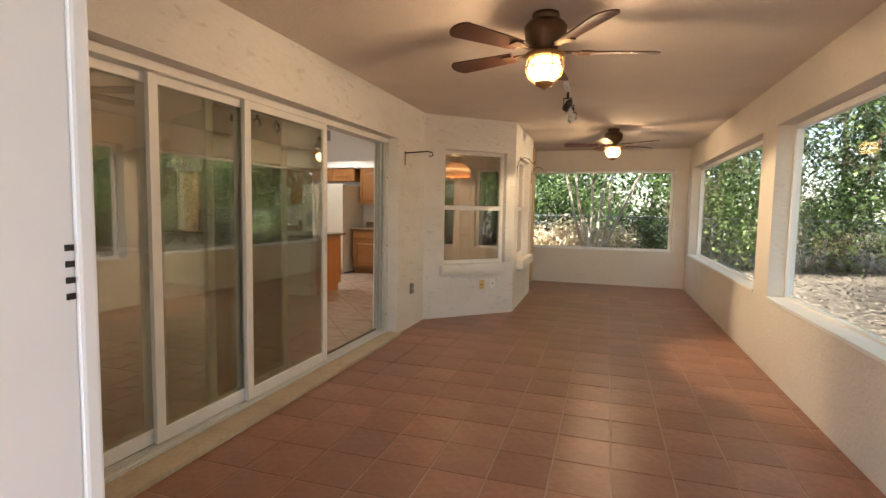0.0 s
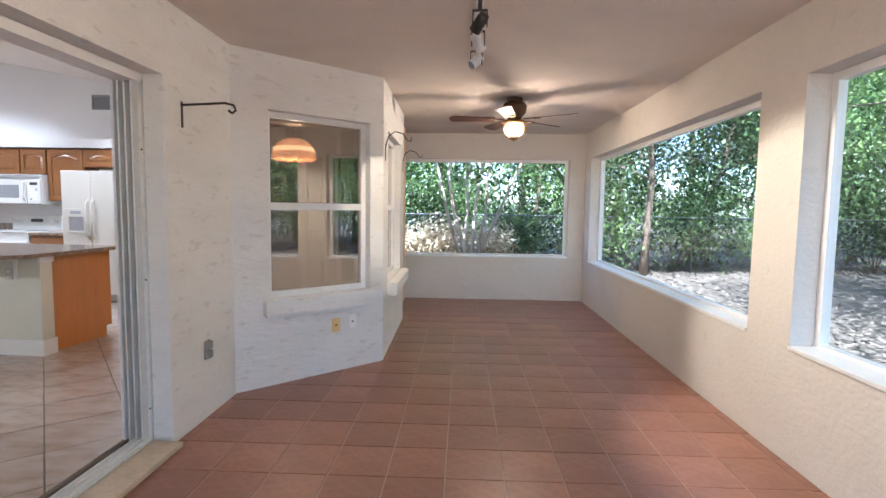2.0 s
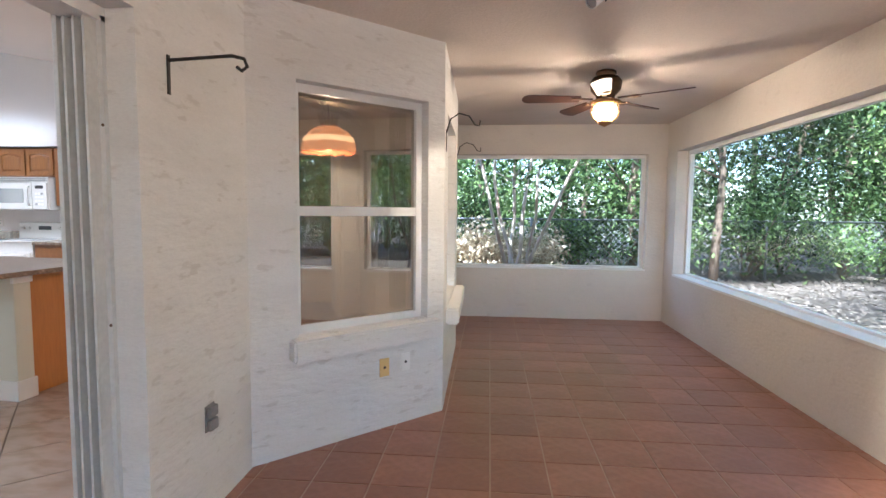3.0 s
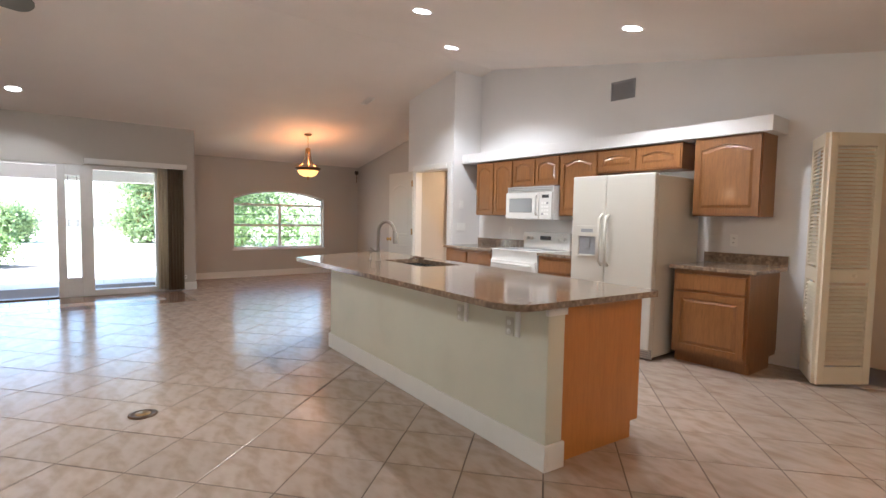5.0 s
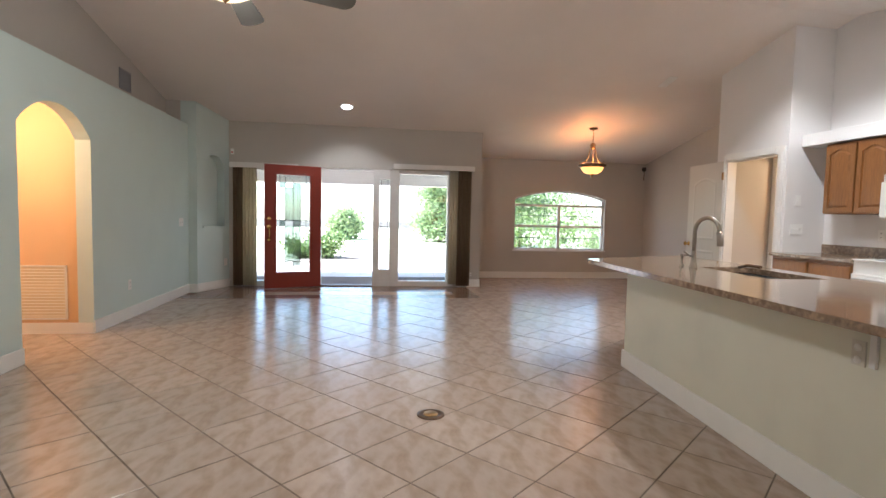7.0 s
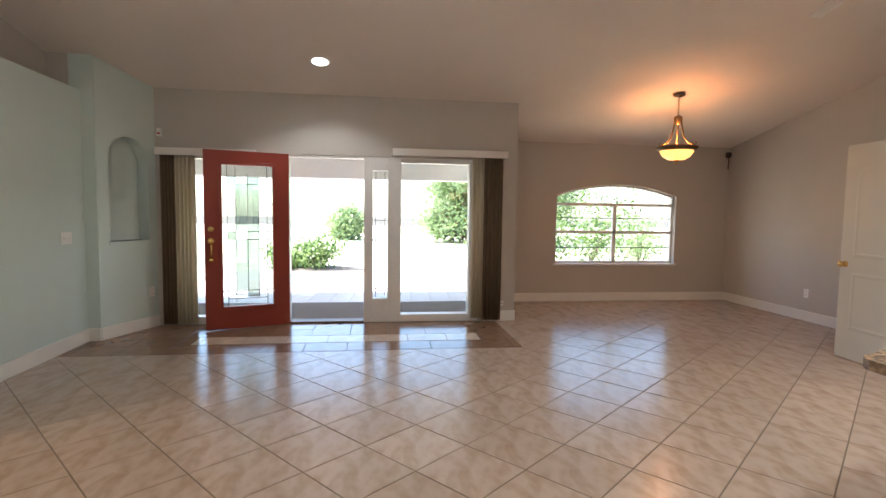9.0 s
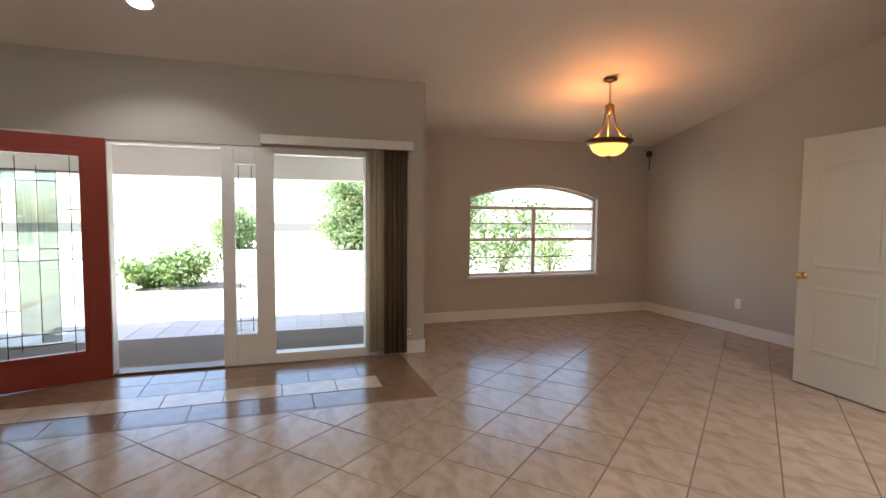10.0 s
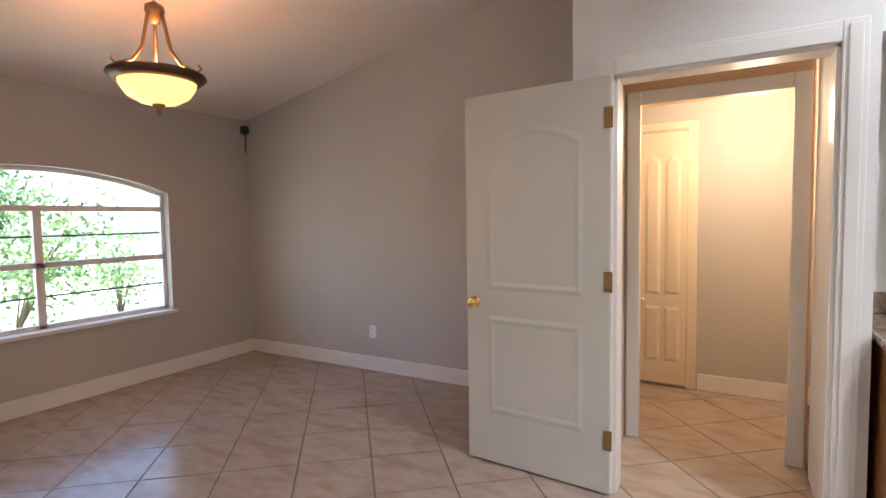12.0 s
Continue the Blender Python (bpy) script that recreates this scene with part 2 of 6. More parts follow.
def join(bm, other, m=None):
    if m is not None:
        bmesh.ops.transform(other, matrix=m, verts=other.verts)
    seen = {}
    for v in other.verts:
        seen[v] = bm.verts.new(v.co)
    for f in other.faces:
        g = bm.faces.new([seen[v] for v in f.verts])
        g.smooth = f.smooth
    other.free()


def box(x0, x1, y0, y1, z0, z1, bevel=0.0):
    return bx(bmesh.new(), x0, x1, y0, y1, z0, z1, bevel)


def spin(bm, profile, m=None, n=28):
    """A turned body: profile of (radius, z)."""
    rings = []
    o = bmesh.new()
    for r, z in profile:
        if r < 1e-4:
            rings.append([o.verts.new((0, 0, z))])
        else:
            rings.append([o.verts.new((r * math.cos(2 * math.pi * k / n), r * math.sin(2 * math.pi * k / n), z)) for k in range(n)])
    for a, c in zip(rings, rings[1:]):
        for k in range(n):
            q = [a[k % len(a)], a[(k + 1) % len(a)], c[(k + 1) % len(c)], c[k % len(c)]]
            q = list(dict.fromkeys(q))
            if len(q) > 2:
                o.faces.new(q).smooth = True
    bmesh.ops.recalc_face_normals(o, faces=o.faces)
    join(bm, o, m)
    return bm


def turned(profile, at=(0, 0, 0), n=28):
    return spin(bmesh.new(), profile, pose(*at), n)


def tube(bm, points, radius, n=8, taper=None):
    """A round bar along points; taper: the radius at its end."""
    points = [Vector(p) for p in points]
    rings = []
    for i, p in enumerate(points):
        d = (points[min(i + 1, len(points) - 1)] - points[max(i - 1, 0)]).normalized()
        side = d.orthogonal().normalized()
        if rings:
            side = (rings[-1][1] - d * rings[-1][1].dot(d)).normalized()
        up = d.cross(side)
        r = radius if taper is None else radius + (taper - radius) * i / (len(points) - 1)
        rings.append(([bm.verts.new(p + r * (math.cos(2 * math.pi * k / n) * side + math.sin(2 * math.pi * k / n) * up)) for k in range(n)], side))
    for (a, _), (c, _) in zip(rings, rings[1:]):
        for k in range(n):
            bm.faces.new((a[k], a[(k + 1) % n], c[(k + 1) % n], c[k])).smooth = True
    bm.faces.new(rings[0][0][::-1])
    bm.faces.new(rings[-1][0])
    return bm


def prism(bm, outline, depth, m=None):
    """A flat outline of (x, z), pushed back by depth along y."""
    o = bmesh.new()
    front = [o.verts.new((x, 0, z)) for x, z in outline]
    back = [o.verts.new((x, depth, z)) for x, z in outline]
    o.faces.new(front)
    o.faces.new(back[::-1])
    for k in range(len(outline)):
        o.faces.new((front[k - 1], front[k], back[k], back[k - 1]))
    bmesh.ops.recalc_face_normals(o, faces=o.faces)
    join(bm, o, m)
    return bm


def part(name, bm, mat, parent=None, label=""):
    me = bpy.data.meshes.new(name)
    bm.to_mesh(me)
    bm.free()
    me.materials.append(mat)
    ob = new(name, me)
    if parent:
        ob.parent = parent
    if label:
        tagged(ob, label)
    return ob


def thing(name, label, category, at=(0, 0, 0), group="", rz=0.0):
    ob = new(name)
    ob.matrix_world = pose(*at, 0, 0, rz)
    return tagged(ob, label, category, group)


def setting(name, bm, mat, label=""):
    return tagged(part(name, bm, mat), label or name.replace("_", " "), kind="structure")


def raw(name, verts, faces, mat, parent=None):
    me = bpy.data.meshes.new(name)
    me.from_pydata(verts, [], faces)
    me.update()
    me.materials.append(mat)
    ob = new(name, me)
    if parent:
        ob.parent = parent
    return ob


def slab_wall(us, vs, holes, w0, w1, place):
    """A wall as cells between the breaks us (along) and vs (up), without the holes (u0, u1, v0, v1); w0, w1: its two faces. place(u, v, w) gives the point."""
    us, vs = sorted(set(us) | {h[k] for h in holes for k in (0, 1)}), sorted(set(vs) | {h[k] for h in holes for k in (2, 3)})
    solid = {(i, j) for i in range(len(us) - 1) for j in range(len(vs) - 1)
             if not any(h[0] - 1e-6 <= us[i] and us[i + 1] <= h[1] + 1e-6 and h[2] - 1e-6 <= vs[j] and vs[j + 1] <= h[3] + 1e-6 for h in holes)}
    bm = bmesh.new()
    vert = {}

    def v(i, j, k):
        if (i, j, k) not in vert:
            vert[i, j, k] = bm.verts.new(place(us[i], vs[j], (w0, w1)[k]))
        return vert[i, j, k]

    for i, j in solid:
        bm.faces.new((v(i, j, 0), v(i + 1, j, 0), v(i + 1, j + 1, 0), v(i, j + 1, 0)))
        bm.faces.new((v(i, j, 1), v(i, j + 1, 1), v(i + 1, j + 1, 1), v(i + 1, j, 1)))
        for (di, dj), (a, c) in {(-1, 0): ((0, 0), (0, 1)), (1, 0): ((1, 0), (1, 1)), (0, -1): ((0, 0), (1, 0)), (0, 1): ((0, 1), (1, 1))}.items():
            if (i + di, j + dj) not in solid:
                bm.faces.new((v(i + a[0], j + a[1], 0), v(i + c[0], j + c[1], 0), v(i + c[0], j + c[1], 1), v(i + a[0], j + a[1], 1)))
    bmesh.ops.recalc_face_normals(bm, faces=bm.faces)
    return bm

# ---- the large structure ----
PF, PC = -0.06, 2.44          # porch floor and ceiling
HX, HI = -1.42, -1.66         # house wall, porch face and room face
RX, FY = 2.05, 9.64           # porch outer wall and end wall
EX, DX, DY = -11.13, -12.455, 9.955   # entry wall, dining end wall, dining side wall
TY, KY = 1.5, 9.36            # teal wall, kitchen wall
CX0, CX1, CY = -8.707, -7.528, 8.836  # pantry block
RIDGE = -7.27


def ceil(x):
    return 2.70 + 0.205 * (x + 11.13) if x < RIDGE else 3.491 - 0.18 * (x - RIDGE)


def along_y(u, v, w):
    return (w, u, v)


def along_x(u, v, w):
    return (u, w, v)


def under_roof(u, v, w):
    return (u, w, ceil(u) + 0.03 if v > 3 else v)


def under_roof_y(u, v, w):
    return (w, u, ceil(w) + 0.03 if v > 3 else v)


floor_porch = setting("floor_porch", box(HX, RX, -1.6, FY, -0.3, PF - 0.004), PORCH_GROUT, "porch floor slab with pale grout joints")
floor_room = setting("floor_room", box(DX - 0.1, HI + 0.02, TY - 2.2, 11.0, -0.3, -0.003), FLOOR_GROUT, "interior floor slab with dark grout joints")

setting("ceiling_porch", box(HX - 0.1, RX + 0.2, -1.6, FY + 0.2, PC, PC + 0.2), PLASTER, "textured plaster porch ceiling")

SL0, SL1, SLH = 0.85, 4.68, 2.03
wall_house = setting("wall_house", slab_wall([-1.6, 5.49], [-0.3, 2.6], [(SL0, SL1, -0.2, SLH)], HX, HI, along_y), STUCCO_ROUGH, "rough weathered white stucco house wall")
setting("wall_house_far", slab_wall([9.05, FY + 0.2], [-0.3, 2.6], [], HX, HI, along_y), STUCCO, "white stucco house wall")
setting("wall_porch_outer", slab_wall([-0.2, FY + 0.2], [-0.3, 2.6], [(1.0, 4.745, 0.565, 2.065), (5.165, 9.3, 0.565, 2.065)], RX, RX + 0.2, along_y), STUCCO, "cream stucco porch wall with two wide window openings")
setting("wall_porch_end", slab_wall([HX, RX], [-0.3, 2.6], [(-1.2, 1.82, 0.585, 2.065)], FY, FY + 0.2, along_x), STUCCO, "grey-white stucco porch end wall")
setting("wall_porch_near", slab_wall([HX, RX], [-0.3, 2.6], [(-0.2, 1.3, -0.06, 2.1)], 0.2, 0.29, along_x), FRAME_WHITE, "white painted porch entrance wall")

# the bay: three stucco faces round the breakfast nook
BAY = [Vector((HX, 5.49, 0)), Vector((-0.475, 6.39, 0)), Vector((-0.5, 8.15, 0)), Vector((HX, 9.05, 0))]


def bay_face(a, c):
    d = (c - a).normalized()
    n = Vector((d.y, -d.x, 0))
    return lambda u, v, w: tuple(a + d * u + n * w + Vector((0, 0, v)))


BAY_WINDOWS = []
for k, hole in enumerate(((0.27, 1.17, 0.61, 2.035), (0.32, 1.42, 0.61, 2.035), (0.2, 1.1, 0.61, 2.035))):
    a, c = BAY[k], BAY[k + 1]
    setting("wall_bay_%d" % (k + 1), slab_wall([0, (c - a).length], [-0.3, 2.6], [hole], 0, -0.16, bay_face(a, c)), STUCCO_ROUGH, "rough white stucco bay wall with a window")
    BAY_WINDOWS.append((bay_face(a, c), hole))

# room walls
setting("wall_entry", slab_wall([TY - 0.1, 6.11], [-0.3, 3.4], [(2.05, 5.64, -0.1, 2.0)], EX - 0.16, EX, lambda u, v, w: (w, u, ceil(EX) + 0.02 if v > 3 else v)), PAINT_WALL, "beige painted entry wall above the glazed front doors")
setting("wall_dining_return", slab_wall([DX - 0.2, EX - 0.16], [-0.3, 3.4], [], 6.0, 6.11, under_roof), PAINT_WALL, "greige dining room side wall")
setting("wall_dining_side", slab_wall([DX - 0.2, CX0], [-0.3, 3.4], [], DY, DY + 0.12, under_roof), PAINT_WALL, "greige dining room wall")
setting("wall_kitchen", slab_wall([CX1, RIDGE, HI], [-0.3, 3.4], [(-3.2, -2.2, -0.1, 2.04)], KY, KY + 0.12, under_roof), PAINT_WHITE, "white kitchen wall under the sloped ceiling")
setting("wall_room_porch_upper", slab_wall([TY - 0.1, 5.4], [2.35, 3.2], [], HI - 0.012, HI - 0.002, lambda u, v, w: (w, u, ceil(HI) + 0.03 if v > 3 else v)), PAINT_WHITE, "white wall over the sliding door")
setting("header_nook", box(HI - 0.12, HI, 5.4, 9.4, 2.35, 2.7), PAINT_WHITE, "white header over the breakfast nook")
NOOK = [(HI, 5.45), (HX - 0.1, 5.5), (-0.6, 6.4), (-0.62, 8.15), (HX - 0.1, 9.05), (HI, 9.1)]
UP = Matrix(((1, 0, 0, 0), (0, 0, 1, 0), (0, -1, 0, 0), (0, 0, 0, 1)))
setting("floor_nook", prism(bmesh.new(), NOOK, 0.25, pose(0, 0, -0.004) @ UP), FLOOR_TILE, "beige tiled breakfast nook floor")
setting("ceiling_nook", prism(bmesh.new(), NOOK, 0.02, pose(0, 0, 2.43) @ UP), PAINT_CEIL, "breakfast nook ceiling")

# dining end wall with its arched window
WY0, WY1, WZ0, WZ1, WZT = 7.12, 9.075, 0.585, 1.645, 1.815


def arch_z(y, y0, y1, z1, zt):
    half, mid = (y1 - y0) / 2, (y0 + y1) / 2
    rise = zt - z1
    r = (half * half + rise * rise) / (2 * rise)
    return zt - r + math.sqrt(max(0.0, r * r - (y - mid) ** 2))


def arched_wall(y0, y1, oy0, oy1, oz0, oz1, ozt, top, x0, x1, base=-0.3, n=16):
    """A wall across x with one arched hole, as strips up to the arch."""
    bm = slab_wall([y0, y1], [base, oz1] if oz0 > base + 0.3 else [base, oz1], [(oy0, oy1, oz0, oz1)], x0, x1, along_y)
    ys = [oy0 + (oy1 - oy0) * k / n for k in range(n + 1)]
    outline = [(y0, oz1)] + [(y, max(oz1, arch_z(y, oy0, oy1, oz1, ozt))) for y in ys] + [(y1, oz1), (y1, top), (y0, top)]
    o = bmesh.new()
    cells = [y0] + ys + [y1]
    lows = [oz1] + [max(oz1, arch_z(y, oy0, oy1, oz1, ozt)) for y in ys] + [oz1]
    for i in range(len(cells) - 1):
        q = [(cells[i], lows[i]), (cells[i + 1], lows[i + 1]), (cells[i + 1], top), (cells[i], top)]
        f = [o.verts.new((x0, y, z)) for y, z in q]
        g = [o.verts.new((x1, y, z)) for y, z in q]
        o.faces.new(f), o.faces.new(g[::-1])
        o.faces.new((f[0], f[1], g[1], g[0]))
        o.faces.new((f[2], f[3], g[3], g[2]))
    bmesh.ops.remove_doubles(o, verts=o.verts, dist=1e-5)
    bmesh.ops.recalc_face_normals(o, faces=o.faces)
    join(bm, o)
    return bm


setting("wall_dining_end", arched_wall(6.0, DY + 0.12, WY0, WY1, WZ0, WZ1, WZT, ceil(DX) + 0.02, DX - 0.2, DX), PAINT_WALL, "greige dining room wall with an arched window")


# teal wall with its arched passage, pillar and niche
def swap(bm):
    for v in bm.verts:
        v.co = (v.co.y, v.co.x, v.co.z)
    bmesh.ops.reverse_faces(bm, faces=bm.faces)
    return bm


AX0, AX1, AZ, AT = -7.74, -6.69, 1.88, 2.12
TT = 2.5
PX = -10.44           # end of the teal wall
setting("wall_teal", swap(arched_wall(PX, HI, AX0, AX1, -0.02, AZ, AT, TT, TY - 0.14, TY, base=-0.02)), PAINT_TEAL, "teal wall with an arched passage and plant ledge on top")
setting("plant_ledge", box(PX, HI, TY - 0.30, TY - 0.145, TT - 0.1, TT - 0.004), PAINT_WALL, "plant ledge on the teal wall")
setting("wall_above_ledge", slab_wall([PX, RIDGE, HI], [-0.3, 3.4], [(-8.1, -6.1, -0.3, 2.31)], TY - 0.42, TY - 0.30, under_roof), PAINT_WALL, "beige upper wall behind the plant ledge")
setting("teal_pillar", slab_wall([PX - 0.05, PX], [-0.02, 3.4], [], TY - 0.1, TY + 0.12, under_roof), PAINT_TEAL, "teal wall pillar reaching the ceiling")
setting("wall_ledge_end", slab_wall([PX - 0.05, PX], [-0.02, 3.4], [], TY - 0.42, TY - 0.1, under_roof), PAINT_WALL, "beige end wall of the plant ledge")
# the niche wall leans out from the pillar towards the entry corner
NA, NB = Vector((PX - 0.03, TY + 0.12, 0)), Vector((EX, 1.9, 0))
NL = (NB - NA).length
NICHE_AT = Matrix.Translation(NA) @ Matrix.Rotation(math.atan2(NB.y - NA.y, NB.x - NA.x), 4, "Z") @ Matrix.Diagonal((1, -1, 1, 1))
NX0, NX1 = 0.12, 0.61
niche = swap(arched_wall(0, NL, NX0, NX1, 1.0, 1.88, 2.1, 2.85, -0.14, 0, base=-0.02))
bmesh.ops.transform(niche, matrix=NICHE_AT, verts=niche.verts)
bmesh.ops.recalc_face_normals(niche, faces=niche.faces)
setting("wall_niche", niche, PAINT_TEAL, "teal wall with an arched display niche")
setting("niche_back", bx(bmesh.new(), 0, NL, -0.2, -0.145, 0.9, 2.3, 0, NICHE_AT), PAINT_TEAL, "grey-teal back of the display niche")
setting("niche_shelf", bx(bmesh.new(), NX0 - 0.015, NX1 + 0.015, -0.13, 0.012, 0.968, 1.0, 0.005, NICHE_AT), PAINT_TEAL, "niche ledge")
# hall behind the arch
setting("wall_hall_back", box(-8.6, -6.0, 0.0, 0.1, -0.02, 2.44), PAINT_PEACH, "peach hall wall")
setting("wall_hall_side", box(-8.14, -8.04, 0.1, TY - 0.14, -0.02, 2.44), PAINT_PEACH, "peach hall side wall")
setting("wall_hall_end", box(-6.1, -6.0, 0.1, TY - 0.14, -0.02, 2.44), PAINT_PEACH, "peach hall end wall")
setting("ceiling_hall", box(-8.14, -6.0, 0.0, TY - 0.145, 2.3, 2.4), PAINT_CEIL, "hall ceiling")

# pantry block
DO0, DO1, DOH = -8.51, -7.65, 2.04
setting("wall_pantry_front", slab_wall([CX0, CX1], [-0.02, 3.4], [(DO0, DO1, -0.02, DOH)], CY, CY + 0.12, under_roof), PAINT_WHITE, "white wall round the pantry doorway")
setting("wall_pantry_left", slab_wall([CY + 0.12, DY], [-0.02, 3.4], [], CX0 + 0.004, CX0 + 0.12, under_roof_y), PAINT_WALL, "greige side of the pantry block")
setting("wall_pantry_right", slab_wall([CY + 0.12, KY + 0.12], [-0.02, 3.4], [], CX1 - 0.12, CX1 - 0.004, under_roof_y), PAINT_WHITE, "white side of the pantry block")
setting("wall_pantry_inner", slab_wall([CX0 + 0.12, CX1 - 0.12], [-0.02, 2.44], [(-8.51, -7.73, -0.02, 2.04)], 9.58, 9.68, along_x), PAINT_PEACH, "inner hall door wall")
setting("wall_laundry_back", box(-9.6, -6.6, 10.7, 10.8, -0.02, 2.44), PAINT_WALL, "greige back hall wall")
setting("wall_laundry_right", box(-7.0, -6.9, 9.48, 10.7, -0.02, 2.44), PAINT_PEACH, "back hall side wall")
setting("ceiling_pantry", box(CX0 + 0.12, CX1 - 0.12, CY + 0.12, 9.58, 2.44, 2.5), PAINT_CEIL, "pantry ceiling")
setting("ceiling_back_hall", box(CX0 + 0.13, -6.9, 9.6, 10.8, 2.445, 2.5), PAINT_CEIL, "back hall ceiling")
setting("ceiling_back_hall_end", box(-9.6, CX0 + 0.125, 10.08, 10.8, 2.445, 2.5), PAINT_CEIL, "back hall ceiling")
setting("wall_back_hall_end", box(-9.6, -9.5, 10.08, 10.7, -0.02, 2.44), PAINT_PEACH, "back hall end wall")
# closet behind the louvred door
setting("closet_walls", slab_wall([-3.4, -2.0], [-0.02, 2.3], [], 10.0, 10.1, along_x), PAINT_PEACH, "peach closet wall")
setting("wall_nook_far", box(HI - 0.0, -0.6, 9.1, 9.25, -0.02, 2.44), PAINT_PEACH, "peach nook wall")

# sloped ceilings, and the flat soffit over the entry
roof = bmesh.new()
for x0, x1 in ((DX - 0.2, RIDGE), (RIDGE, HI)):
    prism(roof, [(x0, ceil(x0 + 1e-6)), (x1, ceil(x1 - 1e-6) if x1 != RIDGE else 3.491), (x1, ceil(x1) + 0.15), (x0, ceil(x0) + 0.15)], 11.0, pose(0, 0.3, 0))
setting("ceiling_room", roof, PAINT_CEIL, "sloped vaulted ceiling painted warm white")
# Unseen flat sheet that keeps sky and sun out of the rooms.
setting("roof_deck", box(DX - 1.2, RX + 0.45, -1.8, 11.6, 3.75, 3.85), PAINT_CEIL, "unseen flat cover closing the house against the sky")


# trim
def baseboard(x0, x1, y0, y1, h=0.13):
    return setting("baseboard", box(x0, x1, y0, y1, 0.0, h, 0.004), TRIM, "white painted baseboard")


baseboard(PX + 0.016, AX0, TY, TY + 0.015)
baseboard(AX1, HI, TY, TY + 0.015)
baseboard(PX, PX + 0.015, TY, TY + 0.12)
setting("baseboard", bx(bmesh.new(), -0.02, NL, 0.001, 0.016, 0, 0.13, 0.004, NICHE_AT), TRIM, "white painted baseboard")
baseboard(EX, EX + 0.015, 5.7, 6.11)
baseboard(DX + 0.016, EX, 6.11, 6.125)
baseboard(DX, DX + 0.015, 6.11, DY)
baseboard(DX + 0.016, CX0, DY - 0.015, DY)
baseboard(CX0 - 0.012, CX0 + 0.004, CY, DY - 0.016)
baseboard(-8.24, -7.0, 10.685, 10.7)
baseboard(AX0, AX0 + 0.012, 0.7, TY, 0.11)
baseboard(-8.04, -6.1, 0.1, 0.115)
baseboard(-3.52, -3.24, KY - 0.015, KY)

# doorway casings
trim = bmesh.new()
for x0, x1, z0, z1 in ((DO0 - 0.085, DO0, 0, DOH + 0.085), (DO1, DO1 + 0.085, 0, DOH + 0.085), (DO0, DO1, DOH, DOH + 0.085)):
    bx(trim, x0, x1, CY - 0.018, CY - 0.001, z0, z1, 0.006)
    inner = 0.02
    bx(trim, x0 + inner, x1 - inner, CY - 0.026, CY - 0.016, z0, z1 - inner, 0.004)
setting("trim_pantry_door", trim, TRIM, "white moulded door casing")
trim = bmesh.new()
for x0, x1, z0, z1 in ((DO0 - 0.002, DO0 + 0.018, 0, DOH), (DO1 - 0.018, DO1 + 0.002, 0, DOH), (DO0, DO1, DOH - 0.018, DOH + 0.002)):
    bx(trim, x0, x1, CY - 0.004, CY + 0.124, z0, z1, 0.002)
setting("trim_pantry_jamb", trim, TRIM, "white door jamb")
trim = bmesh.new()
for x0, x1, z0, z1 in ((-8.575, -8.5, 0, 2.115), (-7.74, -7.66, 0, 2.115), (-8.5, -7.74, 2.035, 2.115)):
    bx(trim, x0, x1, 9.562, 9.579, z0, z1, 0.006)
setting("trim_inner_door", trim, TRIM, "cream painted inner door casing")
trim = bmesh.new()
for x0, x1, z0, z1 in ((-9.1, -9.02, 0, 2.1), (-8.32, -8.25, 0, 2.1), (-9.02, -8.32, 2.045, 2.1)):
    bx(trim, x0, x1, 10.683, 10.699, z0, z1, 0.005)
setting("trim_hall_closet", trim, DOOR_CREAM, "cream closet door casing")

# ---- sliding glass door ----
slider = thing("sliding_door", "white-framed sliding glass door with panels slid open", "sliding door")
frame_bm = box(-1.655, -1.53, SL0, SL0 + 0.05, -0.03, SLH - 0.03)
for k in range(3):
    x = -1.553 - 0.037 * k
    for z0, z1, y0, y1 in ((-0.03, SLH, SL1 - 0.018, SL1 - 0.002),):
        bx(frame_bm, x - 0.005, x + 0.005, SL1 - 0.075, SL1 - 0.004, -0.02, SLH - 0.03, 0.002)
bx(frame_bm, -1.655, -1.53, SL1 - 0.022, SL1 - 0.001, -0.03, SLH - 0.03)
bx(frame_bm, -1.665, -1.648, SL1 - 0.078, SL1 - 0.001, -0.03, SLH - 0.03, 0.002)
part("jamb_frame", frame_bm, FRAME_GREY, slider, "grey aluminium jamb with three channels")
for z in (0.16, 0.9, 1.62):
    part("screw", turned([(0.006, 0), (0.005, 0.003), (0, 0.004)], n=8), BRONZE, slider).matrix_local = pose(-1.535, SL1 - 0.023, z, 90)
head = box(-1.655, -1.53, SL0, SL1, SLH - 0.05, SLH - 0.002)
part("head_frame", head, FRAME_WHITE, slider)
track = box(-1.655, -1.53, SL0, SL1, -0.058, -0.022)
for k in range(4):
    x = -1.545 - 0.034 * k
    bx(track, x - 0.003, x + 0.003, SL0, SL1, -0.024, -0.004)
part("floor_track", track, FRAME_GREY, slider, "grey aluminium floor track")
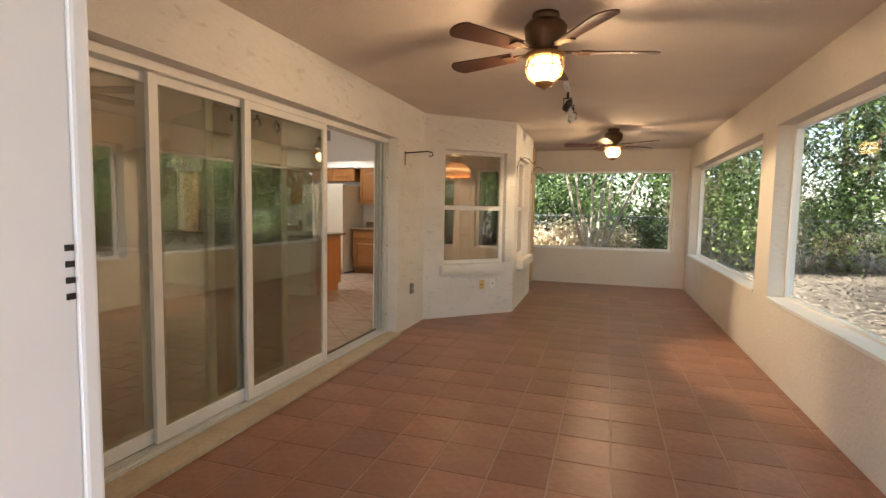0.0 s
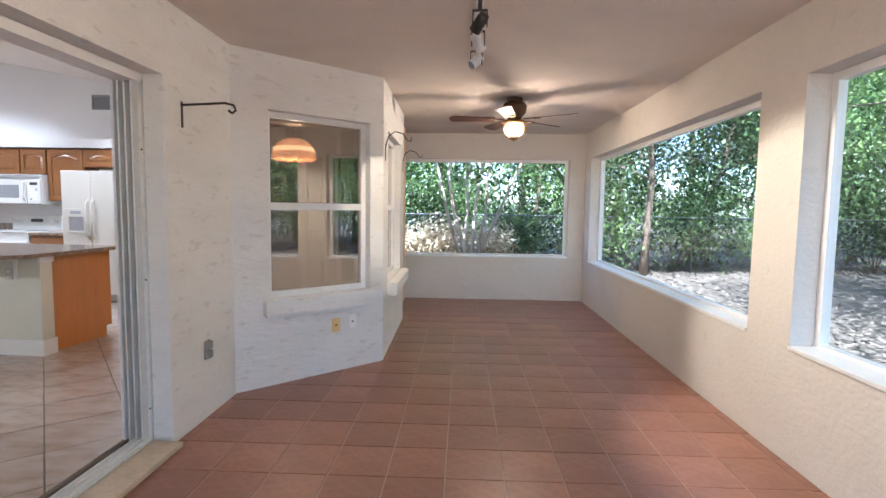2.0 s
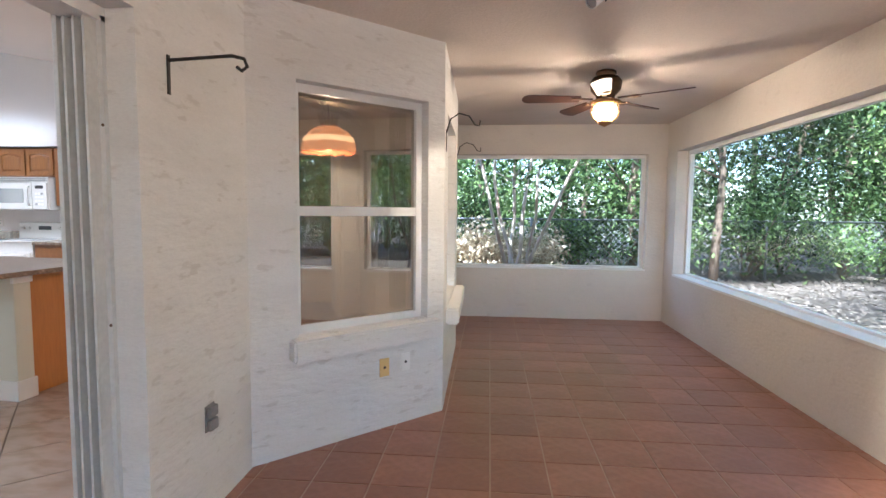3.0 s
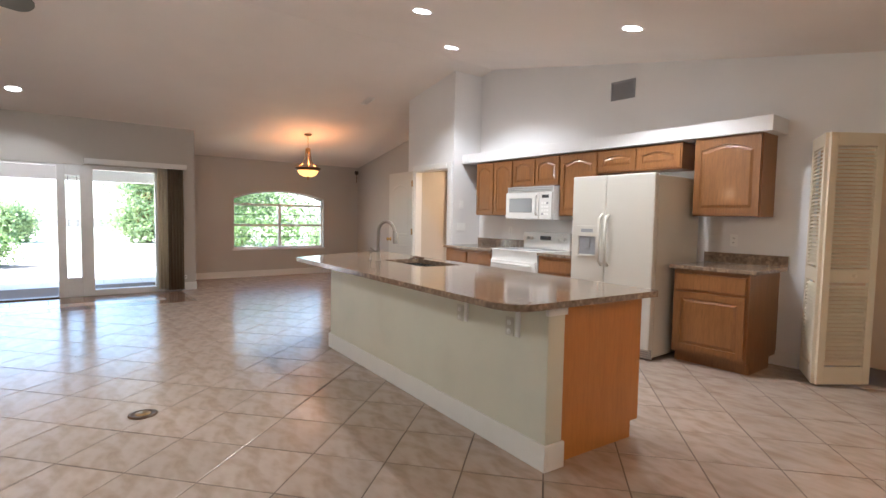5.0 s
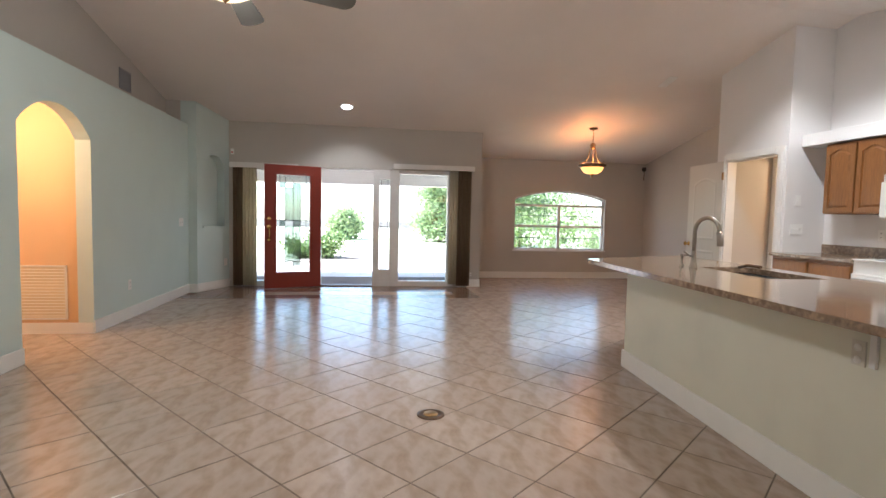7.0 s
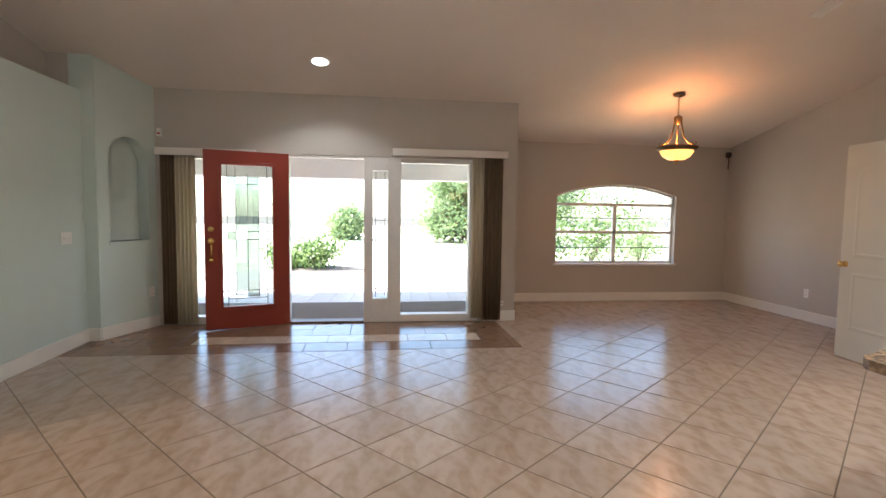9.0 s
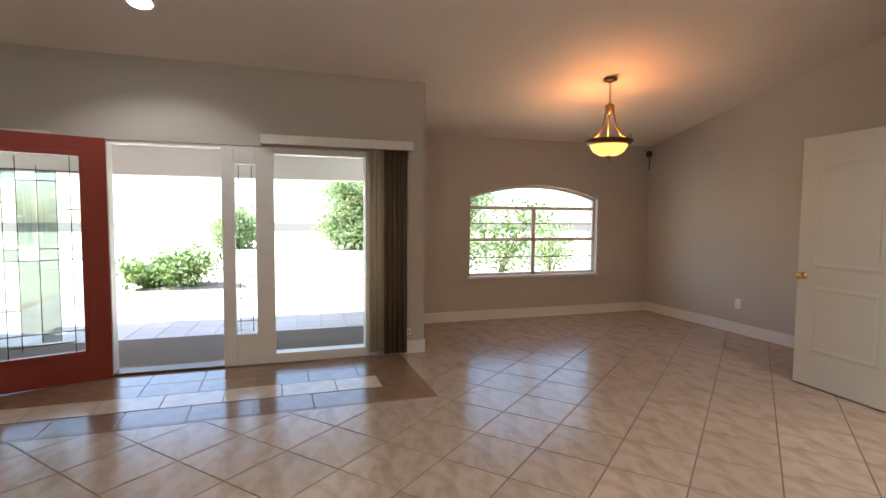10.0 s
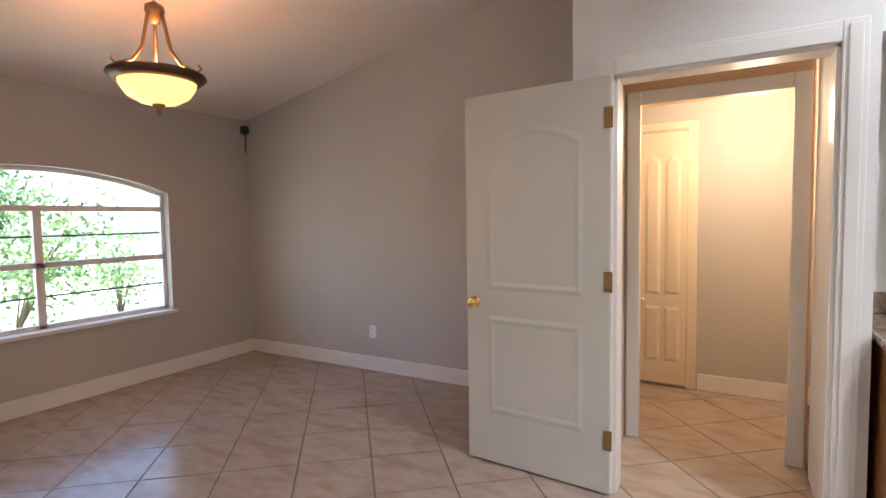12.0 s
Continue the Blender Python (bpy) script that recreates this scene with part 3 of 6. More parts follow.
for name, x, y0, y1 in (("door_panel", -1.555, 2.44, 3.45), ("door_panel", -1.59, 1.75, 2.52), ("door_panel", -1.625, 0.9, 1.86), ("door_panel", -1.645, 2.2, 3.02)):
    fr = bmesh.new()
    w, h0, h1 = 0.06, 0.0, SLH - 0.05
    bx(fr, x - 0.014, x + 0.014, y0, y0 + w, h0, h1, 0.003)
    bx(fr, x - 0.014, x + 0.014, y1 - w, y1, h0, h1, 0.003)
    bx(fr, x - 0.013, x + 0.013, y0 + w, y1 - w, h0, h0 + 0.075, 0.003)
    bx(fr, x - 0.013, x + 0.013, y0 + w, y1 - w, h1 - 0.05, h1, 0.003)
    p = part(name, fr, FRAME_WHITE, slider)
    g = part("pane", box(x - 0.003, x + 0.003, y0 + w, y1 - w, h0 + 0.075, h1 - 0.05), GLASS_TINT, p)
    g.visible_shadow = False
    if y1 == 3.45:
        part("pull_handle", box(x + 0.014, x + 0.024, y1 - 0.045, y1 - 0.015, 0.93, 1.13, 0.004), FRAME_GREY, p, "worn metal pull handle")
# Black pegs standing in for the dark holes of the jamb channel.
for z, y in ((1.452, 4.6), (0.98, 4.6), (0.5, 4.6)):
    part("screw", tube(bmesh.new(), [(-1.564, SL1 - 0.02, z), (-1.564, SL1 - 0.035, z)], 0.008 if z > 1.4 else 0.005), BLACK, slider)
setting("sill_slider", box(-1.53, -1.35, SL0 - 0.2, SL1 - 0.02, PF, -0.03, 0.006), CONCRETE, "tan painted concrete door sill")

# white open door post beside the porch entrance
post = thing("door_jamb", "white aluminium porch door jamb with dark latch marks", "door jamb")
part("jamb", box(-0.3, -0.118, 0.06, 0.271, PF, 2.11, 0.004), SKY_WHITE, post)
part("stop", box(-0.3, -0.113, 0.272, 0.305, PF, 2.11, 0.007), SKY_WHITE, post)
for z in (1.155, 1.181, 1.207, 1.233):
    part("latch_mark", box(-0.1175, -0.1155, 0.254, 0.268, z - 0.005, z + 0.005), IRON, post)


# ---- porch windows ----
def pane_window(name, label, place, hole, bars=(), frame_w=0.045, depth=0.05, w_at=0.0, mat=FRAME_WHITE, glass=GLASS, glazed=True):
    """A framed window filling a hole of a wall given by place(u, v, w); bars: rails at these heights."""
    win = tagged(new(name), label, "window", kind="structure")
    u0, u1, v0, v1 = hole

    def bar(bm, a, c, e, f, d0=0.0, d1=depth):
        vs = [bm.verts.new(place(u, v, w)) for w in (w_at - d0, w_at - d1) for u, v in ((a, e), (c, e), (c, f), (a, f))]
        for q in ((0, 1, 2, 3), (7, 6, 5, 4), (0, 4, 5, 1), (1, 5, 6, 2), (2, 6, 7, 3), (3, 7, 4, 0)):
            bm.faces.new([vs[i] for i in q])

    bm = bmesh.new()
    f = frame_w
    for a, c, e, h in ((u0, u0 + f, v0, v1), (u1 - f, u1, v0, v1), (u0 + f, u1 - f, v0, v0 + f), (u0 + f, u1 - f, v1 - f, v1)):
        bar(bm, a, c, e, h)
    bmesh.ops.recalc_face_normals(bm, faces=bm.faces)
    part("window_frame", bm, mat, win)
    cuts = [v0 + f, *bars, v1 - f]
    for z in bars:
        bm = bmesh.new()
        bar(bm, u0 + f, u1 - f, z - 0.028, z + 0.028, 0.004, depth - 0.004)
        bmesh.ops.recalc_face_normals(bm, faces=bm.faces)
        part("rail", bm, mat, win)
    if glazed:
        for lo, hi in zip(cuts, cuts[1:]):
            bm = bmesh.new()
            bar(bm, u0 + f, u1 - f, lo, hi, depth * 0.5, depth * 0.5 + 0.004)
            bmesh.ops.recalc_face_normals(bm, faces=bm.faces)
            g = part("pane", bm, glass, win)
            g.visible_shadow = False
    return win


for k, hole in enumerate(((1.0, 4.745, 0.565, 2.065), (5.165, 9.3, 0.565, 2.065))):
    pane_window("window_%d" % (k + 1), "wide porch window in a white frame", lambda u, v, w: (RX + 0.2 + w, u, v), hole, w_at=-0.02, glass=GLASS_PORCH)
    setting("window_sill", box(RX - 0.012, RX + 0.15, hole[0] + 0.003, hole[1] - 0.003, 0.566, 0.59, 0.004), FRAME_WHITE, "white painted window ledge")
pane_window("window_3", "wide porch end window in a white frame", lambda u, v, w: (u, FY + 0.2 + w, v), (-1.2, 1.82, 0.585, 2.065), w_at=-0.04, glazed=False)
setting("window_sill", box(-1.2, 1.82, FY - 0.012, FY + 0.14, 0.586, 0.605, 0.004), FRAME_WHITE, "white painted window ledge")

for k, (place, hole) in enumerate(BAY_WINDOWS):
    pane_window("window_%d" % (k + 4), "white double-hung bay window with a stucco sill", place, hole, bars=(1.32,), w_at=-0.075, glass=GLASS_BAY)
    blind = thing("vertical_blind", "stacked brown vertical-blind vanes inside the bay window", "blind", group="bay blinds")
    for u0, u1 in ((hole[0] + 0.05, hole[0] + 0.1), (hole[1] - 0.13, hole[1] - 0.05)):
        for i in range(5):
            u = u0 + (u1 - u0) * i / 4
            o = bmesh.new()
            vs = [o.verts.new(place(u + a, v, w)) for a, w in ((-0.003, -0.19), (0.003, -0.19), (0.003, -0.27), (-0.003, -0.27)) for v in (0.66, 1.98)]
            for q in ((0, 2, 3, 1), (2, 4, 5, 3), (4, 6, 7, 5), (6, 0, 1, 7), (0, 6, 4, 2), (1, 3, 5, 7)):
                o.faces.new([vs[n] for n in q])
            part("vane", o, CLOTH_BROWN, blind)
    o = bmesh.new()
    vs = [o.verts.new(place(u, v, w)) for w in (-0.17, -0.28) for u, v in ((hole[0], 1.98), (hole[1], 1.98), (hole[1], 2.04), (hole[0], 2.04))]
    for q in ((0, 1, 2, 3), (7, 6, 5, 4), (0, 4, 5, 1), (1, 5, 6, 2), (2, 6, 7, 3), (3, 7, 4, 0)):
        o.faces.new([vs[i] for i in q])
    part("head_rail", o, TRIM, blind)
    o = bmesh.new()
    vs = [o.verts.new(place(u, v, w)) for w in (0.095, 0.001) for u, v in ((hole[0] - 0.06, 0.485), (hole[1] + 0.06, 0.485), (hole[1] + 0.06, 0.61), (hole[0] - 0.06, 0.61))]
    for q in ((0, 1, 2, 3), (7, 6, 5, 4), (0, 4, 5, 1), (1, 5, 6, 2), (2, 6, 7, 3), (3, 7, 4, 0)):
        o.faces.new([vs[i] for i in q])
    bmesh.ops.recalc_face_normals(o, faces=o.faces)
    bmesh.ops.bevel(o, geom=o.edges, offset=0.012, segments=2, affect="EDGES")
    setting("stucco_sill", o, STUCCO_ROUGH, "thick rough stucco window sill")

# ---- front entry unit ----
unit = thing("entry_door_frame", "white front door frame with fixed glass and a narrow leaded sidelight", "door frame", (EX - 0.08, 0, 0))
fb = bmesh.new()
for y0, y1, z0, z1 in ((2.05, 2.12, 0, 2.0), (3.3, 3.365, 0, 2.0), (4.235, 4.34, 0, 2.0), (4.52, 4.68, 0, 2.0), (5.52, 5.64, 0, 2.0), (2.12, 3.3, 1.93, 2.0), (3.365, 4.235, 1.975, 2.0), (4.34, 4.52, 1.84, 2.0), (4.68, 5.52, 1.94, 2.0),
                       (2.12, 3.3, 0, 0.09), (4.34, 4.52, 0, 0.29), (4.68, 5.52, 0, 0.09)):
    bx(fb, -0.075, 0.07, y0, y1, z0, z1, 0.006)
part("frame", fb, FRAME_WHITE, unit)
part("threshold", box(-0.09, 0.09, 3.365, 4.235, 0.0, 0.02, 0.004), BRONZE, unit, "dark metal threshold")
for y0, y1, z0, z1 in ((2.12, 3.3, 0.09, 1.93), (4.68, 5.52, 0.09, 1.94), (4.34, 4.52, 0.29, 1.84)):
    g = part("pane", box(-0.004, 0.004, y0, y1, z0, z1), GLASS, unit)
    g.visible_shadow = False
cames = bmesh.new()
for k in range(7):
    z = 0.4 + k * 0.21
    bx(cames, 0.004, 0.009, 4.345, 4.515, z, z + 0.006)
for y in (4.375, 4.485):
    bx(cames, 0.004, 0.009, y - 0.003, y + 0.003, 0.3, 1.83)
part("lead_came", cames, LEAD, unit, "dark leaded glass lines")

red = thing("front_door", "open red front door with leaded glass and brass lock set", "door", (EX + 0.02, 3.36, 0.012), rz=-70)
W, T, H = 0.9, 0.044, 1.985
db = bmesh.new()
GX0, GX1, GZ0, GZ1 = 0.17, 0.73, 0.24, 1.84
for x0, x1, z0, z1 in ((0, GX0, 0, H), (GX1, W, 0, H), (GX0, GX1, 0, GZ0), (GX0, GX1, GZ1, H)):
    bx(db, x0, x1, 0, T, z0, z1)
part("leaf", db, RED, red)
mould = bmesh.new()
for x0, x1, z0, z1 in ((GX0 - 0.025, GX0 + 0.012, GZ0 - 0.025, GZ1 + 0.025), (GX1 - 0.012, GX1 + 0.025, GZ0 - 0.025, GZ1 + 0.025), (GX0, GX1, GZ0 - 0.025, GZ0 + 0.012), (GX0, GX1, GZ1 - 0.012, GZ1 + 0.025)):
    bx(mould, x0, x1, -0.009, T + 0.009, z0, z1, 0.005)
part("glass_moulding", mould, RED, red)
g = part("pane", box(GX0, GX1, T / 2 - 0.003, T / 2 + 0.003, GZ0, GZ1), GLASS, red)
g.visible_shadow = False
lead = bmesh.new()
for y in (T / 2 - 0.006, T / 2 + 0.004):
    for x0, x1, z0, z1 in ((0.24, 0.246, GZ0, GZ1), (0.33, 0.336, 0.35, 1.7), (0.45, 0.456, 0.35, 1.74), (0.575, 0.581, 0.3, 1.8), (0.66, 0.666, GZ0, GZ1),
                           (GX0, GX1, 0.42, 0.426), (GX0, GX1, 1.7, 1.706), (GX0, GX1, 1.0, 1.006), (GX0, GX1, 1.09, 1.096), (0.24, 0.66, 0.33, 0.336), (0.33, 0.66, 1.62, 1.626), (GX0, 0.33, 1.4, 1.406), (0.57, GX1, 0.62, 0.626), (0.57, GX1, 1.45, 1.456)):
        bx(lead, x0, x1, y, y + 0.003, z0, z1)
part("lead_came", lead, LEAD, red, "dark leaded glass lines")
tex = bmesh.new()
for x0, x1, z0, z1 in ((0.336, 0.45, 0.35, 1.7), (0.456, 0.575, 0.43, 1.0), (0.581, 0.66, 1.0, 1.09), (0.581, 0.66, 1.63, 1.7), (0.46, 0.575, 1.1, 1.62)):
    bx(tex, x0, x1, T / 2 - 0.0045, T / 2 + 0.0045, z0, z1)
part("textured_glass", tex, FROST, red, "pale textured glass strips")
for side in (-1, 1):
    y = -0.001 if side < 0 else T + 0.001
    hw = bmesh.new()
    for z, r in ((1.12, 0.033), (0.99, 0.036)):
        spin(hw, [(r, 0), (r, 0.008), (r * 0.6, 0.014), (0, 0.016)], pose(W - 0.065, y, z, 90 if side < 0 else -90))
    tube(hw, [(W - 0.065, y + side * 0.01, 0.97), (W - 0.065, y + side * 0.05, 0.94), (W - 0.065, y + side * 0.05, 0.84), (W - 0.065, y + side * 0.01, 0.8)], 0.01)
    spin(hw, [(0.026, 0), (0.02, 0.012), (0, 0.014)], pose(W - 0.065, y, 0.78, 90 if side < 0 else -90))
    part("lock_set", hw, BRASS, red, "brass handle set")


def valance(y0, y1, z0, z1):
    v = thing("valance", "cream vertical-blind valance over the entry glass", "valance", (EX, y0, z0), "entry valances")
    part("face", box(0.085, 0.1, 0, y1 - y0, 0, z1 - z0, 0.003), TRIM, v)
    part("return", box(0.002, 0.085, 0, 0.012, 0, z1 - z0), TRIM, v)
    part("return", box(0.002, 0.085, y1 - y0 - 0.012, y1 - y0, 0, z1 - z0), TRIM, v)
    part("head_rail", box(0.002, 0.085, 0.012, y1 - y0 - 0.012, z1 - z0 - 0.03, z1 - z0 - 0.002), TRIM, v)


valance(1.93, 3.0, 1.95, 2.032)
valance(4.57, 5.97, 2.015, 2.098)


def drape(name, label, y0, y1, z0, z1, mat, folds, amp=0.025, x=EX + 0.05):
    c = thing(name, label, "curtain", (x, y0, z0), "entry curtains")
    n = folds * 8
    verts = [(amp * math.sin(2 * math.pi * k / 8) + 0.006 * math.sin(k * 1.7), (y1 - y0) * k / n, z) for z in (0, (z1 - z0) * 0.5, z1 - z0) for k in range(n + 1)]
    faces = [(r * (n + 1) + k, r * (n + 1) + k + 1, (r + 1) * (n + 1) + k + 1, (r + 1) * (n + 1) + k) for r in range(2) for k in range(n)]
    ob = raw("cloth", verts, faces, mat, c)
    sol = ob.modifiers.new("thickness", "SOLIDIFY")
    sol.thickness = 0.004
    for p in ob.data.polygons:
        p.use_smooth = True


drape("curtain", "stacked brown vertical-blind vanes beside the entry glass", 5.69, 5.92, 0.02, 2.015, CLOTH_BROWN, 5)
drape("curtain", "stacked brown vertical-blind vanes beside the teal wall", 1.97, 2.12, 0.02, 1.95, CLOTH_BROWN, 4)
drape("sheer_curtain", "pale cream sheer blind vanes beside the red door", 2.125, 2.34, 0.02, 1.95, CLOTH_SHEER, 5)
drape("sheer_curtain", "pale sheer vanes at the edge of the entry glass", 5.54, 5.685, 0.05, 2.015, CLOTH_SHEER, 3, 0.015)

# ---- dining window ----
win = tagged(new("window_8"), "arched white-framed dining window with dark muntins", "window", kind="structure")
XW = DX - 0.13
bm = bmesh.new()
for y0, y1, z0, z1 in ((WY0, WY0 + 0.03, WZ0, WZ1), (WY1 - 0.03, WY1, WZ0, WZ1), (WY0, WY1, WZ0, WZ0 + 0.035), ((WY0 + WY1) / 2 - 0.028, (WY0 + WY1) / 2 + 0.028, WZ0, 1.5), (WY0, WY1, 1.05, 1.095), (WY0, WY1, 1.48, 1.525)):
    bx(bm, XW, XW + 0.05, y0, y1, z0, z1, 0.004)
n = 20
for k in range(n):
    ya, yb = WY0 + (WY1 - WY0) * k / n, WY0 + (WY1 - WY0) * (k + 1) / n
    za, zb = arch_z(ya, WY0, WY1, WZ1, WZT), arch_z(yb, WY0, WY1, WZ1, WZT)
    prism(bm, [(ya, za - 0.035), (yb, zb - 0.035), (yb, zb), (ya, za)], 0.05, Matrix(((0, 1, 0, XW), (1, 0, 0, 0), (0, 0, 1, 0), (0, 0, 0, 1))))
part("window_frame", bm, FRAME_WHITE, win)
bm = bmesh.new()
for z in (0.83, 1.29):
    bx(bm, XW + 0.01, XW + 0.03, WY0 + 0.03, WY1 - 0.03, z - 0.006, z + 0.006)
part("muntin", bm, IRON, win, "thin dark muntin bars")
g = part("pane", box(XW + 0.018, XW + 0.022, WY0 + 0.02, WY1 - 0.02, WZ0 + 0.02, 1.66), GLASS, win)
g.visible_shadow = False
part("window_sill", box(DX - 0.08, DX + 0.03, WY0 - 0.03, WY1 + 0.03, WZ0 - 0.03, WZ0 + 0.002, 0.005), PAINT_WHITE, win, "white marble sill")

# ---- two-panel pantry door ----
pd = thing("pantry_door", "open off-white two-panel door with an arched upper panel", "door", (-8.515, 8.79, 0.012), rz=180 - 4.2)
W, T, H = 0.8, 0.035, 2.028


def panel_outline(x0, x1, z0, z1, arch=0.0, n=12):
    pts = [(x0, z0), (x1, z0), (x1, z1)]
    if arch:
        pts += [(x1 + (x0 - x1) * k / n, z1 + arch * math.sin(math.pi * k / n) ** 0.8) for k in range(1, n)]
    return pts + [(x0, z1)]


part("leaf", box(0, W, -T, 0, 0, H, 0.002), DOOR_WHITE, pd)
for y, s in ((0.0, 1), (-T, -1)):
    for z0, z1, arch in ((0.28, 0.83, 0), (0.97, 1.76, 0.075)):
        o = bmesh.new()
        out = panel_outline(0.13, W - 0.13, z0, z1, arch)
        inn = panel_outline(0.155, W - 0.155, z0 + 0.025, z1 - 0.025, arch)
        inn2 = panel_outline(0.175, W - 0.175, z0 + 0.045, z1 - 0.045, arch)
        rings = [[o.verts.new((x, y + s * d, z)) for x, z in ring] for ring, d in ((out, 0.0005), (inn, 0.0045), (inn2, 0.001))]
        for a, c in zip(rings, rings[1:]):
            for k in range(len(a)):
                o.faces.new((a[k - 1], a[k], c[k], c[k - 1]))
        o.faces.new(rings[-1])
        bmesh.ops.recalc_face_normals(o, faces=o.faces)
        part("panel", o, DOOR_WHITE, pd)
for s in (-1, 1):
    k = bmesh.new()
    spin(k, [(0.03, 0), (0.03, 0.006), (0.011, 0.012), (0.011, 0.03), (0.027, 0.042), (0.03, 0.055), (0.02, 0.068), (0, 0.07)], pose(W - 0.06, 0 if s > 0 else -T, 0.9, -90 if s > 0 else 90))
    part("door_knob", k, BRASS, pd, "polished brass knob")
for z in (0.22, 1.0, 1.78):
    part("hinge", box(-0.012, 0.03, 0.0, 0.006, z, z + 0.1, 0.002), GOLD_BRONZE, pd, "bronze hinge")

# hall bifold
hb = thing("hall_closet_door", "cream two-leaf panelled bifold closet door", "door", (-9.02, 10.66, 0.03))
for k in range(2):
    lf = part("leaf", box(k * 0.35 + 0.002, k * 0.35 + 0.348, 0, 0.03, 0, 1.99, 0.003), DOOR_CREAM, hb)
    for x0, x1 in ((0.045, 0.16), (0.19, 0.305)):
        for z0, z1, arch in ((0.18, 0.62, 0), (0.72, 1.76, 0.05)):
            o = bmesh.new()
            out = panel_outline(k * 0.35 + x0, k * 0.35 + x1, z0, z1, arch)
            inn = panel_outline(k * 0.35 + x0 + 0.022, k * 0.35 + x1 - 0.022, z0 + 0.022, z1 - 0.022, arch * 0.8)
            rings = [[o.verts.new((x, -d, z)) for x, z in ring] for ring, d in ((out, 0.001), (inn, 0.01))]
            for i in range(len(out)):
                o.faces.new((rings[0][i - 1], rings[0][i], rings[1][i], rings[1][i - 1]))
            o.faces.new(rings[1])
            bmesh.ops.recalc_face_normals(o, faces=o.faces)
            part("panel", o, DOOR_CREAM, lf)
part("door_knob", spin(bmesh.new(), [(0.008, 0), (0.008, 0.015), (0.016, 0.025), (0, 0.032)], pose(0.38, 0, 0.67, 90)), DOOR_CREAM, hb)

# ---- louvred bifold ----
lb = thing("louvred_bifold_door", "folded-open cream louvred bifold closet door", "door", (-3.2, KY - 0.03, 0.02))


def louvre_leaf(a, c):
    d = Vector((c[0] - a[0], c[1] - a[1], 0))
    w = d.length
    m = Matrix.Translation((a[0], a[1], 0)) @ Matrix.Rotation(math.atan2(d.y, d.x), 4, "Z")
    o = bmesh.new()
    for x0, x1, z0, z1 in ((0, 0.06, 0, 2.0), (w - 0.06, w, 0, 2.0), (0.06, w - 0.06, 0, 0.14), (0.06, w - 0.06, 0.82, 0.93), (0.06, w - 0.06, 1.9, 2.0)):
        bx(o, x0, x1, -0.014, 0.014, z0, z1, 0.003, m)
    lf = part("leaf", o, DOOR_CREAM, lb)
    o = bmesh.new()
    bx(o, 0.058, w - 0.058, -0.016, 0.016, -0.0025, 0.0025)
    bmesh.ops.rotate(o, verts=o.verts, cent=(0, 0, 0), matrix=Matrix.Rotation(radians(40), 3, "X"))
    me = bpy.data.meshes.new("slat")
    o.to_mesh(me)
    o.free()
    me.materials.append(DOOR_CREAM)
    for z in [0.165 + 0.031 * k for k in range(21)] + [0.955 + 0.031 * k for k in range(31)]:
        s = new("slat", me)
        s.parent = lf
        s.matrix_local = m @ pose(0, 0, z)
    return lf


louvre_leaf((0.0, -0.02), (0.2, -0.42))
louvre_leaf((0.215, -0.42), (0.47, -0.06))
louvre_leaf((1.38, -0.03), (1.24, -0.4))
louvre_leaf((1.225, -0.4), (1.08, -0.05))
part("knob", spin(bmesh.new(), [(0.008, 0), (0.016, 0.02), (0, 0.03)], pose(0.37, -0.225, 0.88, 90, 0, 55)), DOOR_CREAM, lb)

# ---- kitchen ----
FACE = 9.05


def cathedral(x0, x1, z0, z1, arch=0.0, n=14):
    pts = [(x0, z0), (x1, z0), (x1, z1)]
    if arch:
        pts += [(x1 + (x0 - x1) * k / n, z1 + arch * (0.5 - 0.5 * math.cos(2 * math.pi * k / n)) ** 0.7) for k in range(1, n)]
    return pts + [(x0, z1)]


def front_panel(parent, x0, x1, z0, z1, y, arch=0.0, mat=WOOD, name="door", edge=0.055):
    """A framed cabinet door or drawer front facing -y, with a raised field in a groove."""
    if z1 - z0 < 0.2:
        return part(name, box(x0, x1, y - 0.02, y - 0.001, z0, z1, 0.005), mat, parent)
    o = box(x0, x1, y - 0.009, y - 0.001, z0, z1)
    inn = cathedral(x0 + edge, x1 - edge, z0 + edge, z1 - edge - arch, arch)
    out = [(x0, z0), (x1, z0), (x1, z1)] + [(x, z1) for x, _ in inn[3:-1]] + [(x0, z1)]
    rings = [[o.verts.new((x, h, z)) for x, z in ring] for ring, h in ((out, y - 0.009), (out, y - 0.02), (inn, y - 0.02), (inn, y - 0.009))]
    for a, c in zip(rings, rings[1:]):
        for k in range(len(out)):
            o.faces.new((a[k - 1], a[k], c[k], c[k - 1]))
    bmesh.ops.recalc_face_normals(o, faces=o.faces)
    d = part(name, o, mat, parent)
    o = bmesh.new()
    g = edge + 0.01
    foot = cathedral(x0 + g, x1 - g, z0 + g, z1 - g - arch, arch)
    top_ = cathedral(x0 + g + 0.022, x1 - g - 0.022, z0 + g + 0.022, z1 - g - arch - 0.022, arch)
    rings = [[o.verts.new((x, h, z)) for x, z in ring] for ring, h in ((foot, y - 0.0095), (top_, y - 0.019))]
    for k in range(len(foot)):
        o.faces.new((rings[0][k - 1], rings[0][k], rings[1][k], rings[1][k - 1]))
    o.faces.new(rings[1])
    bmesh.ops.recalc_face_normals(o, faces=o.faces)
    part("raised_panel", o, mat, d)
    return d


